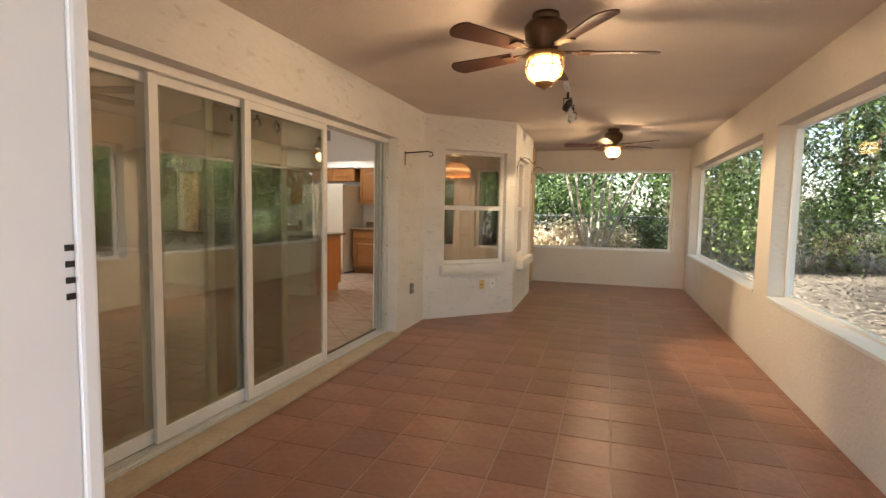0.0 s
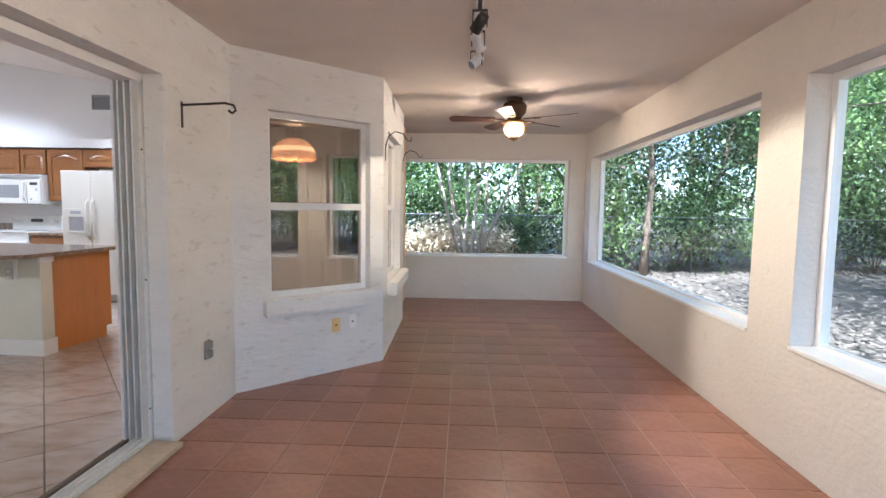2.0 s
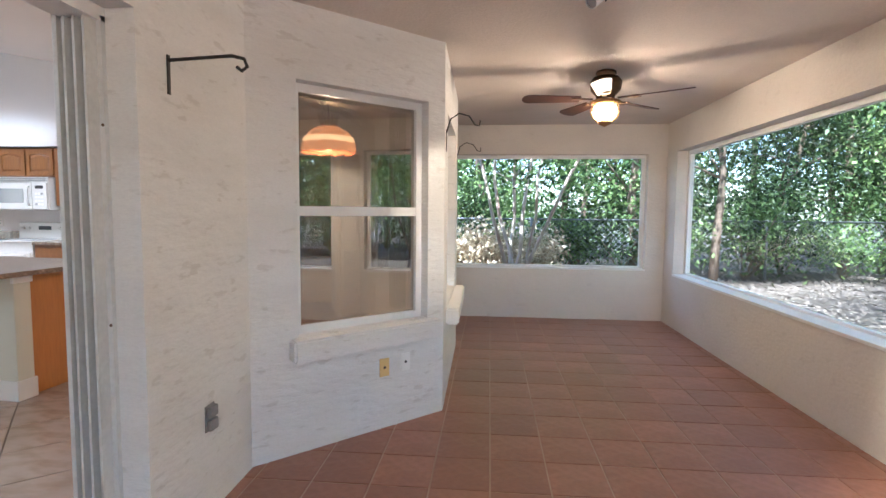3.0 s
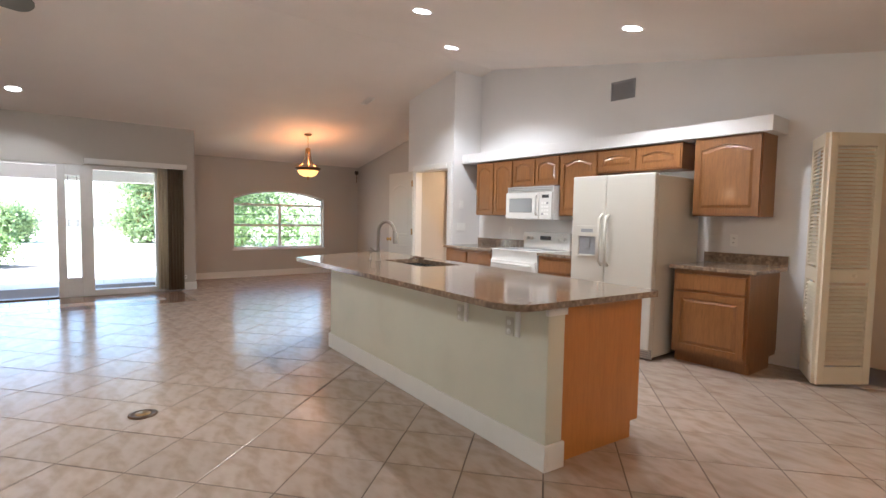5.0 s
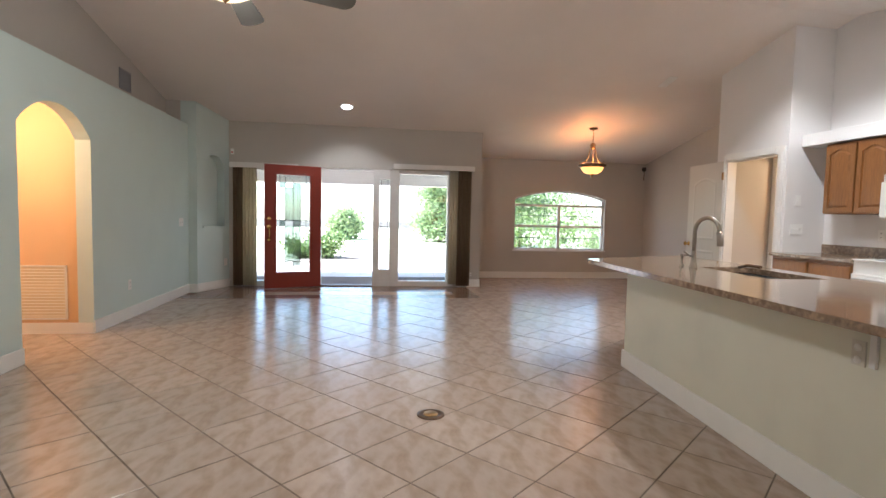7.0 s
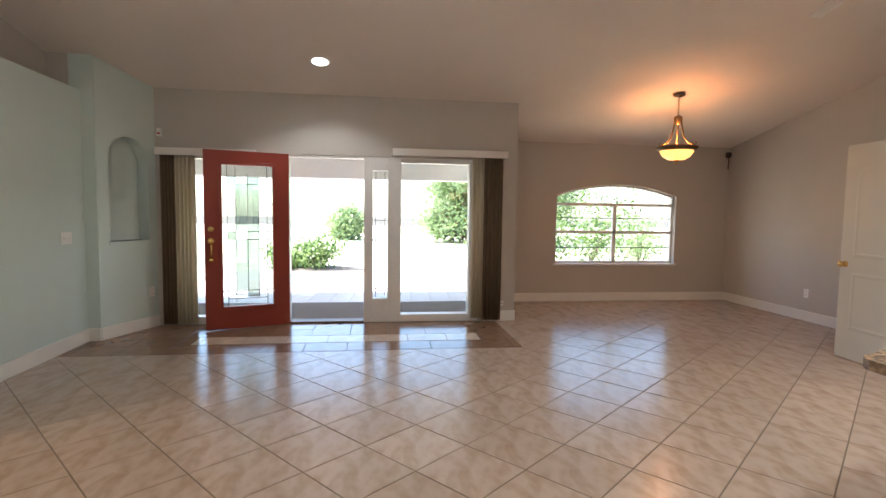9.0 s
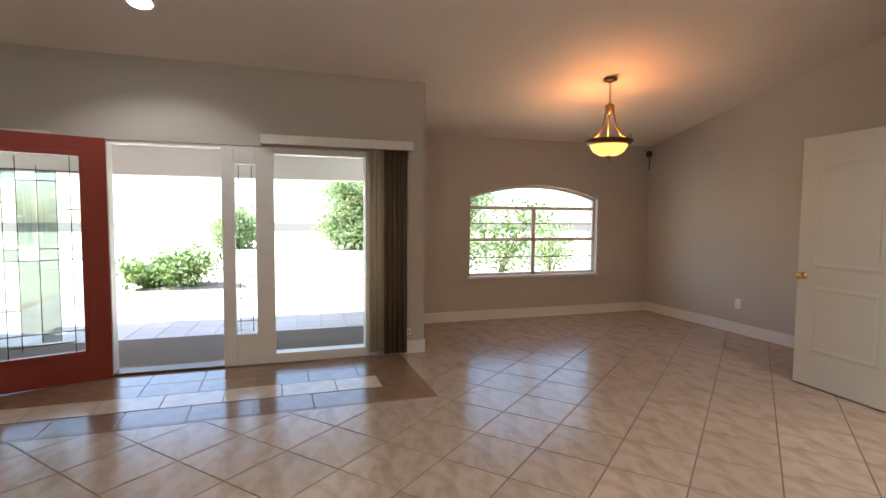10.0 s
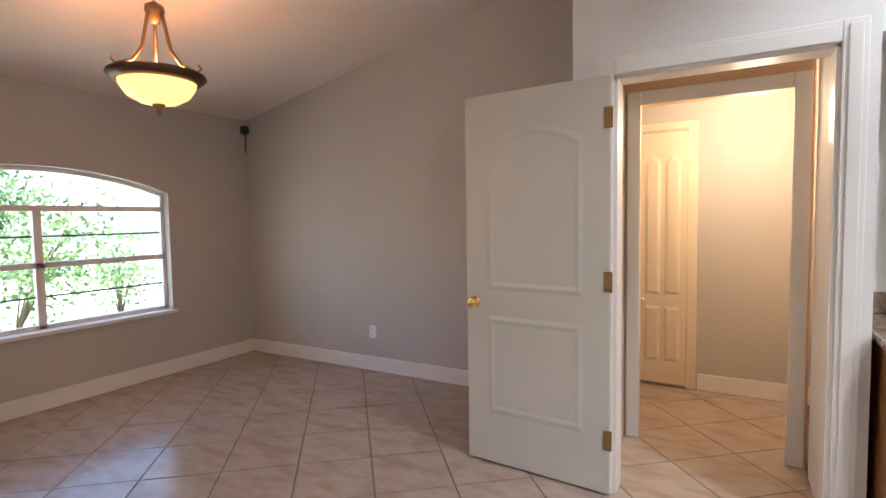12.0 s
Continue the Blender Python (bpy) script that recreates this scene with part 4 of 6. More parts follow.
def wall_cabinet(x0, x1, z0, z1, doors, arch=0.05, label="honey oak wall cabinet with arched raised-panel doors"):
    c = thing("wall_cabinet", label, "cabinet", (x0, FACE, z0), "kitchen wall cabinets")
    part("body", box(0.001, x1 - x0 - 0.001, 0, KY - FACE - 0.002, 0, z1 - z0), WOOD, c)
    w = (x1 - x0) / doors
    for k in range(doors):
        front_panel(c, k * w + 0.012, (k + 1) * w - 0.012, 0.015, z1 - z0 - 0.02, 0, arch, edge=0.045 if w < 0.4 else 0.055)


wall_cabinet(-7.243, -6.52, 1.345, 2.09, 2)
wall_cabinet(-6.515, -5.73, 1.725, 2.09, 2, 0.035, "short honey oak cabinet over the microwave")
wall_cabinet(-5.725, -5.195, 1.345, 2.09, 1)
wall_cabinet(-5.19, -4.225, 1.83, 2.09, 2, 0.03, "short honey oak cabinet over the refrigerator")
wall_cabinet(-4.1, -3.5, 1.36, 2.1, 1, 0.05)
setting("kitchen_soffit", box(CX1, -3.42, FACE - 0.05, KY - 0.001, 2.102, 2.235, 0.004), PAINT_WHITE, "white plaster ledge over the wall cabinets")


def base_cabinet(x0, x1, drawers, label="honey oak base cabinet with a drawer and panelled door"):
    c = thing("base_cabinet", label, "cabinet", (x0, 8.70, 0), "kitchen base cabinets")
    part("body", box(0.001, x1 - x0 - 0.001, 0, KY - 8.70 - 0.002, 0.1, 0.868), WOOD, c)
    part("toe_kick", box(0.001, x1 - x0 - 0.001, 0.07, 0.5, 0, 0.1), WOOD, c)
    w = (x1 - x0) / drawers
    for k in range(drawers):
        front_panel(c, k * w + 0.025, (k + 1) * w - 0.025, 0.69, 0.835, 0, name="drawer_front", edge=0.04)
        front_panel(c, k * w + 0.025, (k + 1) * w - 0.025, 0.13, 0.665, 0)


base_cabinet(-7.5, -6.52, 2)
base_cabinet(-5.732, -5.06, 1)
base_cabinet(-4.07, -3.42, 1)


def worktop(x0, x1):
    w = thing("worktop", "speckled brown granite worktop with a low splashback", "worktop", (x0, 8.66, 0.87), "kitchen worktops")
    part("slab", box(0, x1 - x0, 0, KY - 8.66 - 0.002, 0, 0.035, 0.006), GRANITE, w)
    part("splashback", box(0, x1 - x0, KY - 8.66 - 0.022, KY - 8.66 - 0.002, 0.036, 0.135, 0.003), GRANITE, w)


worktop(-7.52, -6.522)
worktop(-5.732, -5.06)
worktop(-4.1, -3.36)

st = thing("stove", "white freestanding electric stove with a rear control panel", "stove", (-6.515, 8.66, 0))
part("body", box(0.003, 0.777, 0.02, 0.69, 0.02, 0.9, 0.004), APPLIANCE_WHITE, st)
od = part("oven_door", box(0.01, 0.77, -0.012, 0.019, 0.2, 0.78, 0.008), APPLIANCE_WHITE, st)
part("oven_window", box(0.17, 0.61, -0.015, -0.011, 0.42, 0.66, 0.002), DARK_GLASS, od, "dark oven window")
hb_ = tube(bmesh.new(), [(0.06, -0.045, 0.74), (0.72, -0.045, 0.74)], 0.013)
for x in (0.08, 0.7):
    bx(hb_, x - 0.012, x + 0.012, -0.045, -0.01, 0.73, 0.75)
part("handle", hb_, APPLIANCE_WHITE, od)
part("drawer", box(0.01, 0.77, -0.008, 0.019, 0.03, 0.19, 0.006), APPLIANCE_WHITE, st)
part("cooktop", box(0, 0.78, 0, 0.64, 0.9, 0.915, 0.004), APPLIANCE_WHITE, st)
for x, y, r in ((0.2, 0.18, 0.1), (0.58, 0.18, 0.085), (0.2, 0.45, 0.085), (0.58, 0.45, 0.1)):
    part("burner", turned([(r, 0), (r, 0.003), (0, 0.004)], (x, y, 0.915)), DARK_GLASS, st)
cp = part("control_panel", box(0, 0.78, 0.62, 0.69, 0.9, 1.13, 0.015), APPLIANCE_WHITE, st)
for x in (0.08, 0.16, 0.62, 0.7):
    part("knob", spin(bmesh.new(), [(0.022, 0), (0.018, 0.02), (0, 0.022)], pose(x, 0.62, 1.05, 90)), APPLIANCE_WHITE, cp)
part("display", box(0.3, 0.48, 0.615, 0.62, 1.03, 1.08), BLACK, cp)

mw = thing("microwave", "white over-range microwave with a top vent grille", "microwave", (-6.517, 8.93, 1.295))
part("body", box(0, 0.776, 0.02, KY - 8.93 - 0.002, 0, 0.42, 0.006), APPLIANCE_WHITE, mw)
dr = part("door", box(0.005, 0.57, -0.015, 0.019, 0.01, 0.345, 0.008), APPLIANCE_WHITE, mw)
part("door_window", box(0.07, 0.46, -0.019, -0.014, 0.09, 0.27, 0.003), DARK_GLASS, dr, "grey mesh window")
part("handle", tube(bmesh.new(), [(0.535, -0.015, 0.06), (0.545, -0.05, 0.09), (0.545, -0.05, 0.27), (0.535, -0.015, 0.3)], 0.012), APPLIANCE_WHITE, dr)
cpn = part("control_panel", box(0.575, 0.771, -0.012, 0.019, 0.01, 0.345, 0.005), APPLIANCE_WHITE, mw)
part("display", box(0.62, 0.73, -0.015, -0.011, 0.27, 0.31), BLACK, cpn)
for r in range(4):
    for q in range(3):
        part("button", box(0.615 + q * 0.04, 0.645 + q * 0.04, -0.0145, -0.011, 0.06 + r * 0.045, 0.085 + r * 0.045, 0.002), GREY_VENT if (r + q) % 5 == 0 else TRIM, cpn)
for k in range(5):
    part("vent_slat", box(0.02, 0.756, -0.004, 0.018, 0.36 + k * 0.012, 0.365 + k * 0.012), GREY_VENT if k % 2 else APPLIANCE_WHITE, mw)

fr = thing("refrigerator", "bisque side-by-side refrigerator with ice dispenser", "refrigerator", (-5.045, 8.42, 0))
part("cabinet", box(0.004, 0.903, 0.075, 0.86, 0.03, 1.73, 0.006), APPLIANCE, fr)
part("kick_grille", box(0.02, 0.89, 0.06, 0.1, 0.01, 0.1), GREY_VENT, fr, "dark louvred kick grille")
for k in range(4):
    part("grille_slat", box(0.02, 0.89, 0.052, 0.06, 0.02 + k * 0.02, 0.03 + k * 0.02), APPLIANCE, fr)
for x0, x1 in ((0, 0.395), (0.402, 0.907)):
    dd = part("door", box(x0, x1, 0, 0.068, 0.105, 1.745, 0.014), APPLIANCE, fr)
    hx = 0.365 if x0 == 0 else 0.435
    part("handle", tube(bmesh.new(), [(hx, 0.0, 0.86), (hx, -0.05, 0.9), (hx, -0.058, 1.1), (hx, -0.05, 1.32), (hx, 0.0, 1.36)], 0.016), APPLIANCE, dd)
    if x0 == 0:
        db_ = bmesh.new()
        for a, c, e, g2 in ((0.07, 0.33, 0.93, 0.955), (0.07, 0.33, 1.14, 1.245), (0.07, 0.1, 0.955, 1.14), (0.3, 0.33, 0.955, 1.14)):
            bx(db_, a, c, -0.016, 0.002, e, g2, 0.004)
        disp = part("dispenser", db_, APPLIANCE, dd)
        part("recess", box(0.1, 0.3, -0.002, -0.0005, 0.955, 1.14), GREY_VENT, disp, "dark dispenser recess")
        part("paddle", box(0.17, 0.23, -0.012, -0.003, 1.02, 1.13, 0.003), GREY_VENT, disp)
        part("display", box(0.13, 0.27, -0.019, -0.015, 1.18, 1.215), GREY_VENT, disp)


def vent(name, label, m, w, h, slats, mat, frame_mat):
    v = tagged(new(name), label, "vent")
    v.matrix_world = m
    o = bmesh.new()
    for a, c, e, g2 in ((-w / 2, w / 2, h / 2 - 0.02, h / 2), (-w / 2, w / 2, -h / 2, -h / 2 + 0.02), (-w / 2, -w / 2 + 0.02, -h / 2, h / 2), (w / 2 - 0.02, w / 2, -h / 2, h / 2)):
        bx(o, a, c, -0.012, -0.001, e, g2, 0.002)
    part("frame", o, frame_mat, v)
    part("backing", box(-w / 2 + 0.015, w / 2 - 0.015, -0.003, -0.001, -h / 2 + 0.015, h / 2 - 0.015), mat, v)
    for k in range(slats):
        z = -h / 2 + 0.025 + (h - 0.05) * (k + 0.5) / slats
        part("slat", bx(bmesh.new(), -w / 2 + 0.02, w / 2 - 0.02, -0.008, 0.0, -0.0015, 0.0015, 0, pose(0, -0.002, z, 35)), mat if frame_mat is not TRIM or h < 0.3 else frame_mat, v)
    return v


vent("wall_vent", "grey return-air vent high on the kitchen wall", pose(-5.11, KY, 2.805), 0.31, 0.215, 9, GREY_VENT, GREY_VENT)
vent("wall_vent", "grey air vent above the plant ledge", pose(-9.16, TY - 0.30, 2.79, 0, 0, 180), 0.3, 0.24, 9, GREY_VENT, GREY_VENT)
vent("return_grille", "white louvred return-air grille in the hall", pose(-8.04, 0.8, 0.36, 0, 0, 90), 0.62, 0.56, 16, DOOR_CREAM, TRIM)
vent("ceiling_vent", "small white ceiling air vent", pose(-8.95, 8.2, ceil(-8.95) - 0.001, 0, -11.6, 0) @ pose(0, 0, 0, 90), 0.3, 0.12, 4, TRIM, TRIM)

def clip(poly, x0, x1, y0, y1):
    for axis, limit, sign in ((0, x0, 1), (0, x1, -1), (1, y0, 1), (1, y1, -1)):
        out = []
        for a, c in zip(poly, poly[1:] + poly[:1]):
            da, dc = sign * (a[axis] - limit), sign * (c[axis] - limit)
            if da >= 0:
                out.append(a)
            if da * dc < 0:
                u = da / (da - dc)
                out.append((a[0] + (c[0] - a[0]) * u, a[1] + (c[1] - a[1]) * u))
        poly = out
        if not poly:
            return []
    return poly


# ---- island ----
island = thing("kitchen_island", "long kitchen island with cream front and orange oak end panel", "kitchen island", (-3.36, 6.07, 0), rz=-4.3)
L, D, HT = 2.95, 0.82, 0.862
part("front_wall", box(-L, -0.0, 0, 0.12, 0, HT, 0.004), material("cream_island_paint", (0.66, 0.65, 0.55), 0.5, stain=0.15, stain_scale=3), island)
part("far_wall", box(-L, -L + 0.1, 0.12, D, 0, HT), PAINT_WHITE, island)
part("end_panel", box(-0.06, -0.035, 0.125, D, 0.1, HT), WOOD_PANEL, island, "smooth orange oak end panel")
part("end_panel_foot", box(-0.06, -0.035, 0.125, D - 0.07, 0.0, 0.1), WOOD_PANEL, island)
body = box(-L + 0.1, -2.46, 0.125, D - 0.02, 0.1, HT - 0.003)
bx(body, -1.68, -0.06, 0.125, D - 0.02, 0.1, HT - 0.003)
bx(body, -2.46, -1.68, 0.125, D - 0.02, 0.1, HT - 0.21)
bx(body, -2.46, -1.68, D - 0.05, D - 0.02, HT - 0.21, HT - 0.003)
part("back_cabinets", body, WOOD, island)
part("toe_kick", box(-L + 0.1, -0.065, 0.13, D - 0.09, 0.0, 0.1), WOOD, island)
for k in range(4):
    x0 = -L + 0.12 + k * 0.68
    dd = part("door", box(x0, x0 + 0.64, D - 0.02, D, 0.13, HT - 0.03, 0.004), WOOD, island)
bb = box(-L - 0.015, 0.015, -0.016, -0.001, 0, 0.14, 0.004)
bx(bb, 0.001, 0.016, -0.001, 0.128, 0, 0.14, 0.004)
bx(bb, -L - 0.016, -L - 0.001, -0.001, D, 0, 0.14, 0.004)
part("baseboard", bb, TRIM, island)
part("corner_cap", box(-0.012, 0.014, -0.012, 0.128, HT - 0.05, HT - 0.004, 0.006), TRIM, island)
for x in (-0.76, -0.29):
    part("outlet_plate", box(x - 0.033, x + 0.033, -0.007, -0.001, 0.655, 0.76, 0.003), APPLIANCE, island, "white outlet plate under the counter")
    for dz in (0.68, 0.73):
        part("receptacle", turned([(0.016, 0), (0.016, 0.004), (0, 0.0045)], n=12), TRIM, island).matrix_local = pose(x, -0.008, dz, 90)
    arm = box(x + 0.055, x + 0.085, -0.2, -0.002, HT - 0.016, HT - 0.002, 0.002)
    bx(arm, x + 0.055, x + 0.085, -0.014, -0.001, HT - 0.2, HT - 0.016, 0.002)
    part("bracket_arm", arm, PAINT_WHITE, island, "white painted steel counter bracket")

top = thing("island_worktop", "polished brown speckled granite island top with rounded corners", "worktop", (-3.36, 6.07, HT), rz=-4.3)
outline = []


def corner(cx, cy, r, a0, a1, n=8):
    outline.extend((cx + r * math.cos(radians(a0 + (a1 - a0) * k / n)), cy + r * math.sin(radians(a0 + (a1 - a0) * k / n))) for k in range(n + 1))


corner(0.07 - 0.16, -0.3 + 0.16, 0.16, -90, 0)
corner(0.07 - 0.04, D + 0.03 - 0.04, 0.04, 0, 90)
corner(-L - 0.62, D + 0.03 - 0.06, 0.06, 90, 170)
corner(-L - 0.03, -0.25, 0.08, 190, 262)
for k in range(1, 8):
    u = k / 8
    outline.append((-L + 0.0 + (L - 0.1) * u, -0.33 + 0.025 * u))
SX0, SX1, SY0, SY1 = -2.43, -1.71, 0.31, 0.69     # sink opening
o = bmesh.new()
for region in ((-9, SX0, -9, 9), (SX1, 9, -9, 9), (SX0, SX1, -9, SY0), (SX0, SX1, SY1, 9)):
    prism(o, clip(outline, *region), 0.034, UP)
part("slab", o, GRANITE, top).location.z = 0.035
sink = thing("sink", "stainless double-bowl sink set under the granite", "sink", (-3.36, 6.07, HT + 0.001), rz=-4.3)
for x0, x1 in ((SX0 + 0.01, -2.09), (-2.06, SX1 - 0.01)):
    o = bmesh.new()
    for a, c, e, f, g0, g1 in ((x0, x1, SY0 + 0.01, SY1 - 0.01, -0.185, -0.18), (x0 - 0.005, x0, SY0 + 0.01, SY1 - 0.01, -0.185, -0.003), (x1, x1 + 0.005, SY0 + 0.01, SY1 - 0.01, -0.185, -0.003),
                               (x0, x1, SY0 + 0.003, SY0 + 0.01, -0.185, -0.003), (x0, x1, SY1 - 0.01, SY1 - 0.003, -0.185, -0.003)):
        bx(o, a, c, e, f, g0, g1)
    bowl_ = part("bowl", o, STEEL, sink)
    part("drain", turned([(0.045, 0), (0.04, 0.003), (0, 0.001)], ((x0 + x1) / 2, (SY0 + SY1) / 2, -0.18), 16), BLACK, bowl_)
fa = thing("faucet", "brushed nickel gooseneck kitchen faucet", "faucet", (-5.72, 6.48, HT + 0.0345))
part("base", turned([(0.03, 0), (0.03, 0.01), (0.022, 0.03), (0.018, 0.07), (0.016, 0.12)]), NICKEL, fa)
neck = [(0, 0, 0.1), (0, 0, 0.26)] + [(0.09 - 0.09 * math.cos(radians(a)), 0.03 * (1 - math.cos(radians(a))), 0.26 + 0.1 * math.sin(radians(a))) for a in range(15, 166, 15)] + [(0.185, 0.06, 0.24)]
part("neck", tube(bmesh.new(), neck, 0.015, 12), NICKEL, fa)
part("spray_head", tube(bmesh.new(), [(0.183, 0.06, 0.265), (0.19, 0.062, 0.2), (0.192, 0.063, 0.165)], 0.023, 12), NICKEL, fa)
part("lever", tube(bmesh.new(), [(0, -0.01, 0.08), (0.0, -0.04, 0.09), (0.02, -0.09, 0.12)], 0.007), NICKEL, fa)
dsp = thing("soap_dispenser", "brushed nickel soap dispenser beside the faucet", "soap dispenser", (-5.83, 6.46, HT + 0.0345))
part("pump", turned([(0.02, 0), (0.018, 0.012), (0.008, 0.02), (0.008, 0.06), (0.013, 0.07), (0.013, 0.09), (0, 0.095)], n=16), NICKEL, dsp)
part("spout", tube(bmesh.new(), [(0, 0, 0.085), (0.05, 0.01, 0.083)], 0.006), NICKEL, dsp)
hd = thing("sink_strainer", "bronze strainer handle resting beyond the sink", "strainer", (-5.55, 6.78, HT + 0.0345))
part("handle", tube(bmesh.new(), [(-0.08, 0, 0.012), (0.0, 0.0, 0.035), (0.1, 0.02, 0.03)], 0.012), BRONZE, hd)

# ---- floor drain cover ----
fd = thing("floor_outlet_cover", "round antique brass floor outlet cover", "floor cover", (-5.396, 4.542, 0.001))
part("ring", turned([(0.085, 0), (0.085, 0.006), (0.065, 0.009), (0.06, 0.006), (0, 0.006)]), BRONZE, fd)
part("lid", turned([(0.045, 0.006), (0.043, 0.011), (0, 0.012)]), GOLD_BRONZE, fd)


# ---- lamps and fans ----
def ceiling_fan(at, drop, radius, label, blade_mat, body_mat, angle, cage=True):
    f = thing("ceiling_fan", label, "ceiling fan", at)
    part("canopy", turned([(0.0, 0), (0.075, 0), (0.08, -0.02), (0.055, -0.06), (0.03, -0.065)]), body_mat, f)
    if drop > 0.08:
        part("downrod", tube(bmesh.new(), [(0, 0, -0.05), (0, 0, -drop)], 0.014), body_mat, f)
    z = -drop
    part("motor", turned([(0.03, z + 0.02), (0.1, z + 0.012), (0.125, z - 0.02), (0.115, z - 0.09), (0.075, z - 0.13), (0.07, z - 0.16), (0, z - 0.16)]), body_mat, f)
    for k in range(5):
        a = angle + 72 * k
        m = pose(0, 0, z - (0.155 if cage else 0.185), 0, 0, a)
        arm = bx(bmesh.new(), 0.1, 0.24, -0.018, 0.018, -0.006, 0.004, 0.003, m)
        bx(arm, 0.2, 0.27, -0.045, 0.045, -0.008, 0.0, 0.003, m)
        part("blade_iron", arm, body_mat, f)
        out = [(0.2, -0.05)] + [(0.2 + (radius - 0.26) * t, -0.05 - 0.022 * t) for t in (0.5, 1.0)] + [(radius - 0.06 + 0.06 * math.cos(radians(b)), 0.072 * math.sin(radians(b))) for b in range(-75, 80, 15)] + [(0.2 + (radius - 0.26) * t, 0.05 + 0.022 * t) for t in (1.0, 0.5)] + [(0.2, 0.05)]
        o = bmesh.new()
        lo = [o.verts.new((x, y, -0.004)) for x, y in out]
        hi = [o.verts.new((x, y, 0.004)) for x, y in out]
        o.faces.new(lo[::-1]), o.faces.new(hi)
        for i in range(len(out)):
            o.faces.new((lo[i - 1], lo[i], hi[i], hi[i - 1]))
        bmesh.ops.recalc_face_normals(o, faces=o.faces)
        bmesh.ops.transform(o, matrix=m @ pose(0, 0, 0, 12 if cage else -15), verts=o.verts)
        part("blade", o, blade_mat, f)
    if cage:
        part("light_fitter", turned([(0.07, z - 0.155), (0.115, z - 0.17), (0.12, z - 0.19), (0.06, z - 0.195)]), GOLD_BRONZE, f)
        globe = part("globe", turned([(0.055, z - 0.19), (0.085, z - 0.21), (0.097, z - 0.25), (0.085, z - 0.295), (0.05, z - 0.325), (0.0, z - 0.33)]), LAMP_GLASS, f, "glowing ribbed glass globe")
        globe.visible_shadow = False
        for k in range(6):
            a = radians(60 * k)
            part("cage_wire", tube(bmesh.new(), [(r * math.cos(a), r * math.sin(a), z + dz) for r, dz in ((0.1, -0.19), (0.112, -0.25), (0.095, -0.3), (0.055, -0.335))], 0.0035, 6), GOLD_BRONZE, f)
        for r, dz in ((0.112, -0.25), (0.06, -0.335)):
            part("cage_ring", tube(bmesh.new(), [(r * math.cos(radians(b)), r * math.sin(radians(b)), z + dz) for b in range(0, 361, 20)], 0.0035, 6), GOLD_BRONZE, f)
        part("finial", turned([(0.05, z - 0.33), (0.05, z - 0.35), (0.015, z - 0.365), (0, z - 0.375)]), GOLD_BRONZE, f)
    else:
        part("light_fitter", turned([(0.07, z - 0.155), (0.1, z - 0.17), (0.1, z - 0.185), (0.05, z - 0.19)]), NICKEL, f)
        bowl = part("bowl", turned([(0.175, z - 0.185), (0.178, z - 0.195), (0.15, z - 0.25), (0.09, z - 0.285), (0.0, z - 0.297)]), BOWL_WHITE, f, "glowing frosted glass bowl")
        bowl.visible_shadow = False
        part("finial", turned([(0.018, z - 0.293), (0.02, z - 0.305), (0.008, z - 0.315), (0, z - 0.325)]), GOLD_BRONZE, f)
    return f


ceiling_fan((0.31, 2.75, PC), 0.06, 0.66, "dark bronze five-blade porch fan with a caged lit globe", BLADE, BRONZE, 16)
ceiling_fan((0.735, 7.17, PC), 0.06, 0.66, "dark bronze five-blade porch fan with a caged lit globe", BLADE, BRONZE, -33)
FX, FYY = -5.159, 3.409
ceiling_fan((FX, FYY, ceil(FX)), ceil(FX) - 2.605, 0.68, "grey-bladed great-room fan with a lit frosted bowl", BLADE_GREY, NICKEL, 36, False)
lamp("fan_bulb", "POINT", 10, (0.31, 2.75, 2.13), (1, 0.7, 0.42), 0.07)
lamp("fan_bulb", "POINT", 10, (0.735, 7.17, 2.13), (1, 0.7, 0.42), 0.07)
lamp("fan_bulb", "POINT", 15, (FX, FYY, 2.36), SOFT, 0.1)

# porch track light
tr = thing("track_light", "three-head white track light on the porch ceiling", "track light", (0.3, 4.35, PC))
part("track", box(-0.02, 0.02, 0, 1.05, -0.03, -0.001, 0.003), FRAME_WHITE, tr)
for k, (y, lit, yaw) in enumerate(((0.3, False, 40), (0.62, True, -35), (1.0, False, 120))):
    hd_ = part("stem", tube(bmesh.new(), [(0, y, -0.03), (0, y, -0.09)], 0.012), IRON, tr)
    m = pose(0, y, -0.15, 50, 0, yaw)
    yoke = bmesh.new()
    for x in (-0.037, 0.037):
        bx(yoke, x - 0.003, x + 0.003, y - 0.012, y + 0.012, -0.17, -0.085)
    bx(yoke, -0.037, 0.037, y - 0.012, y + 0.012, -0.09, -0.084)
    part("yoke", yoke, IRON, tr)
    part("head", spin(bmesh.new(), [(0, 0.05), (0.025, 0.05), (0.03, 0.03), (0.033, -0.05), (0.029, -0.05)], m, 20), FRAME_WHITE if k else IRON, tr)
    part("lens", spin(bmesh.new(), [(0.028, -0.045), (0, -0.046)], m, 20), SPOT_GLOW if lit else GREY_VENT, tr, "lit lens" if lit else "")
lamp("track_spot", "SPOT", 34, (0.3, 5.0, 2.22), (1, 0.74, 0.45), 0.03, (2.05, 4.75, 0.75), 62)
# Added spot to brighten the bay corner, beside a head built unlit.
lamp("track_spot", "SPOT", 12, (0.2, 5.35, 2.22), (1, 0.72, 0.42), 0.03, (-0.475, 6.45, 1.3), 34)


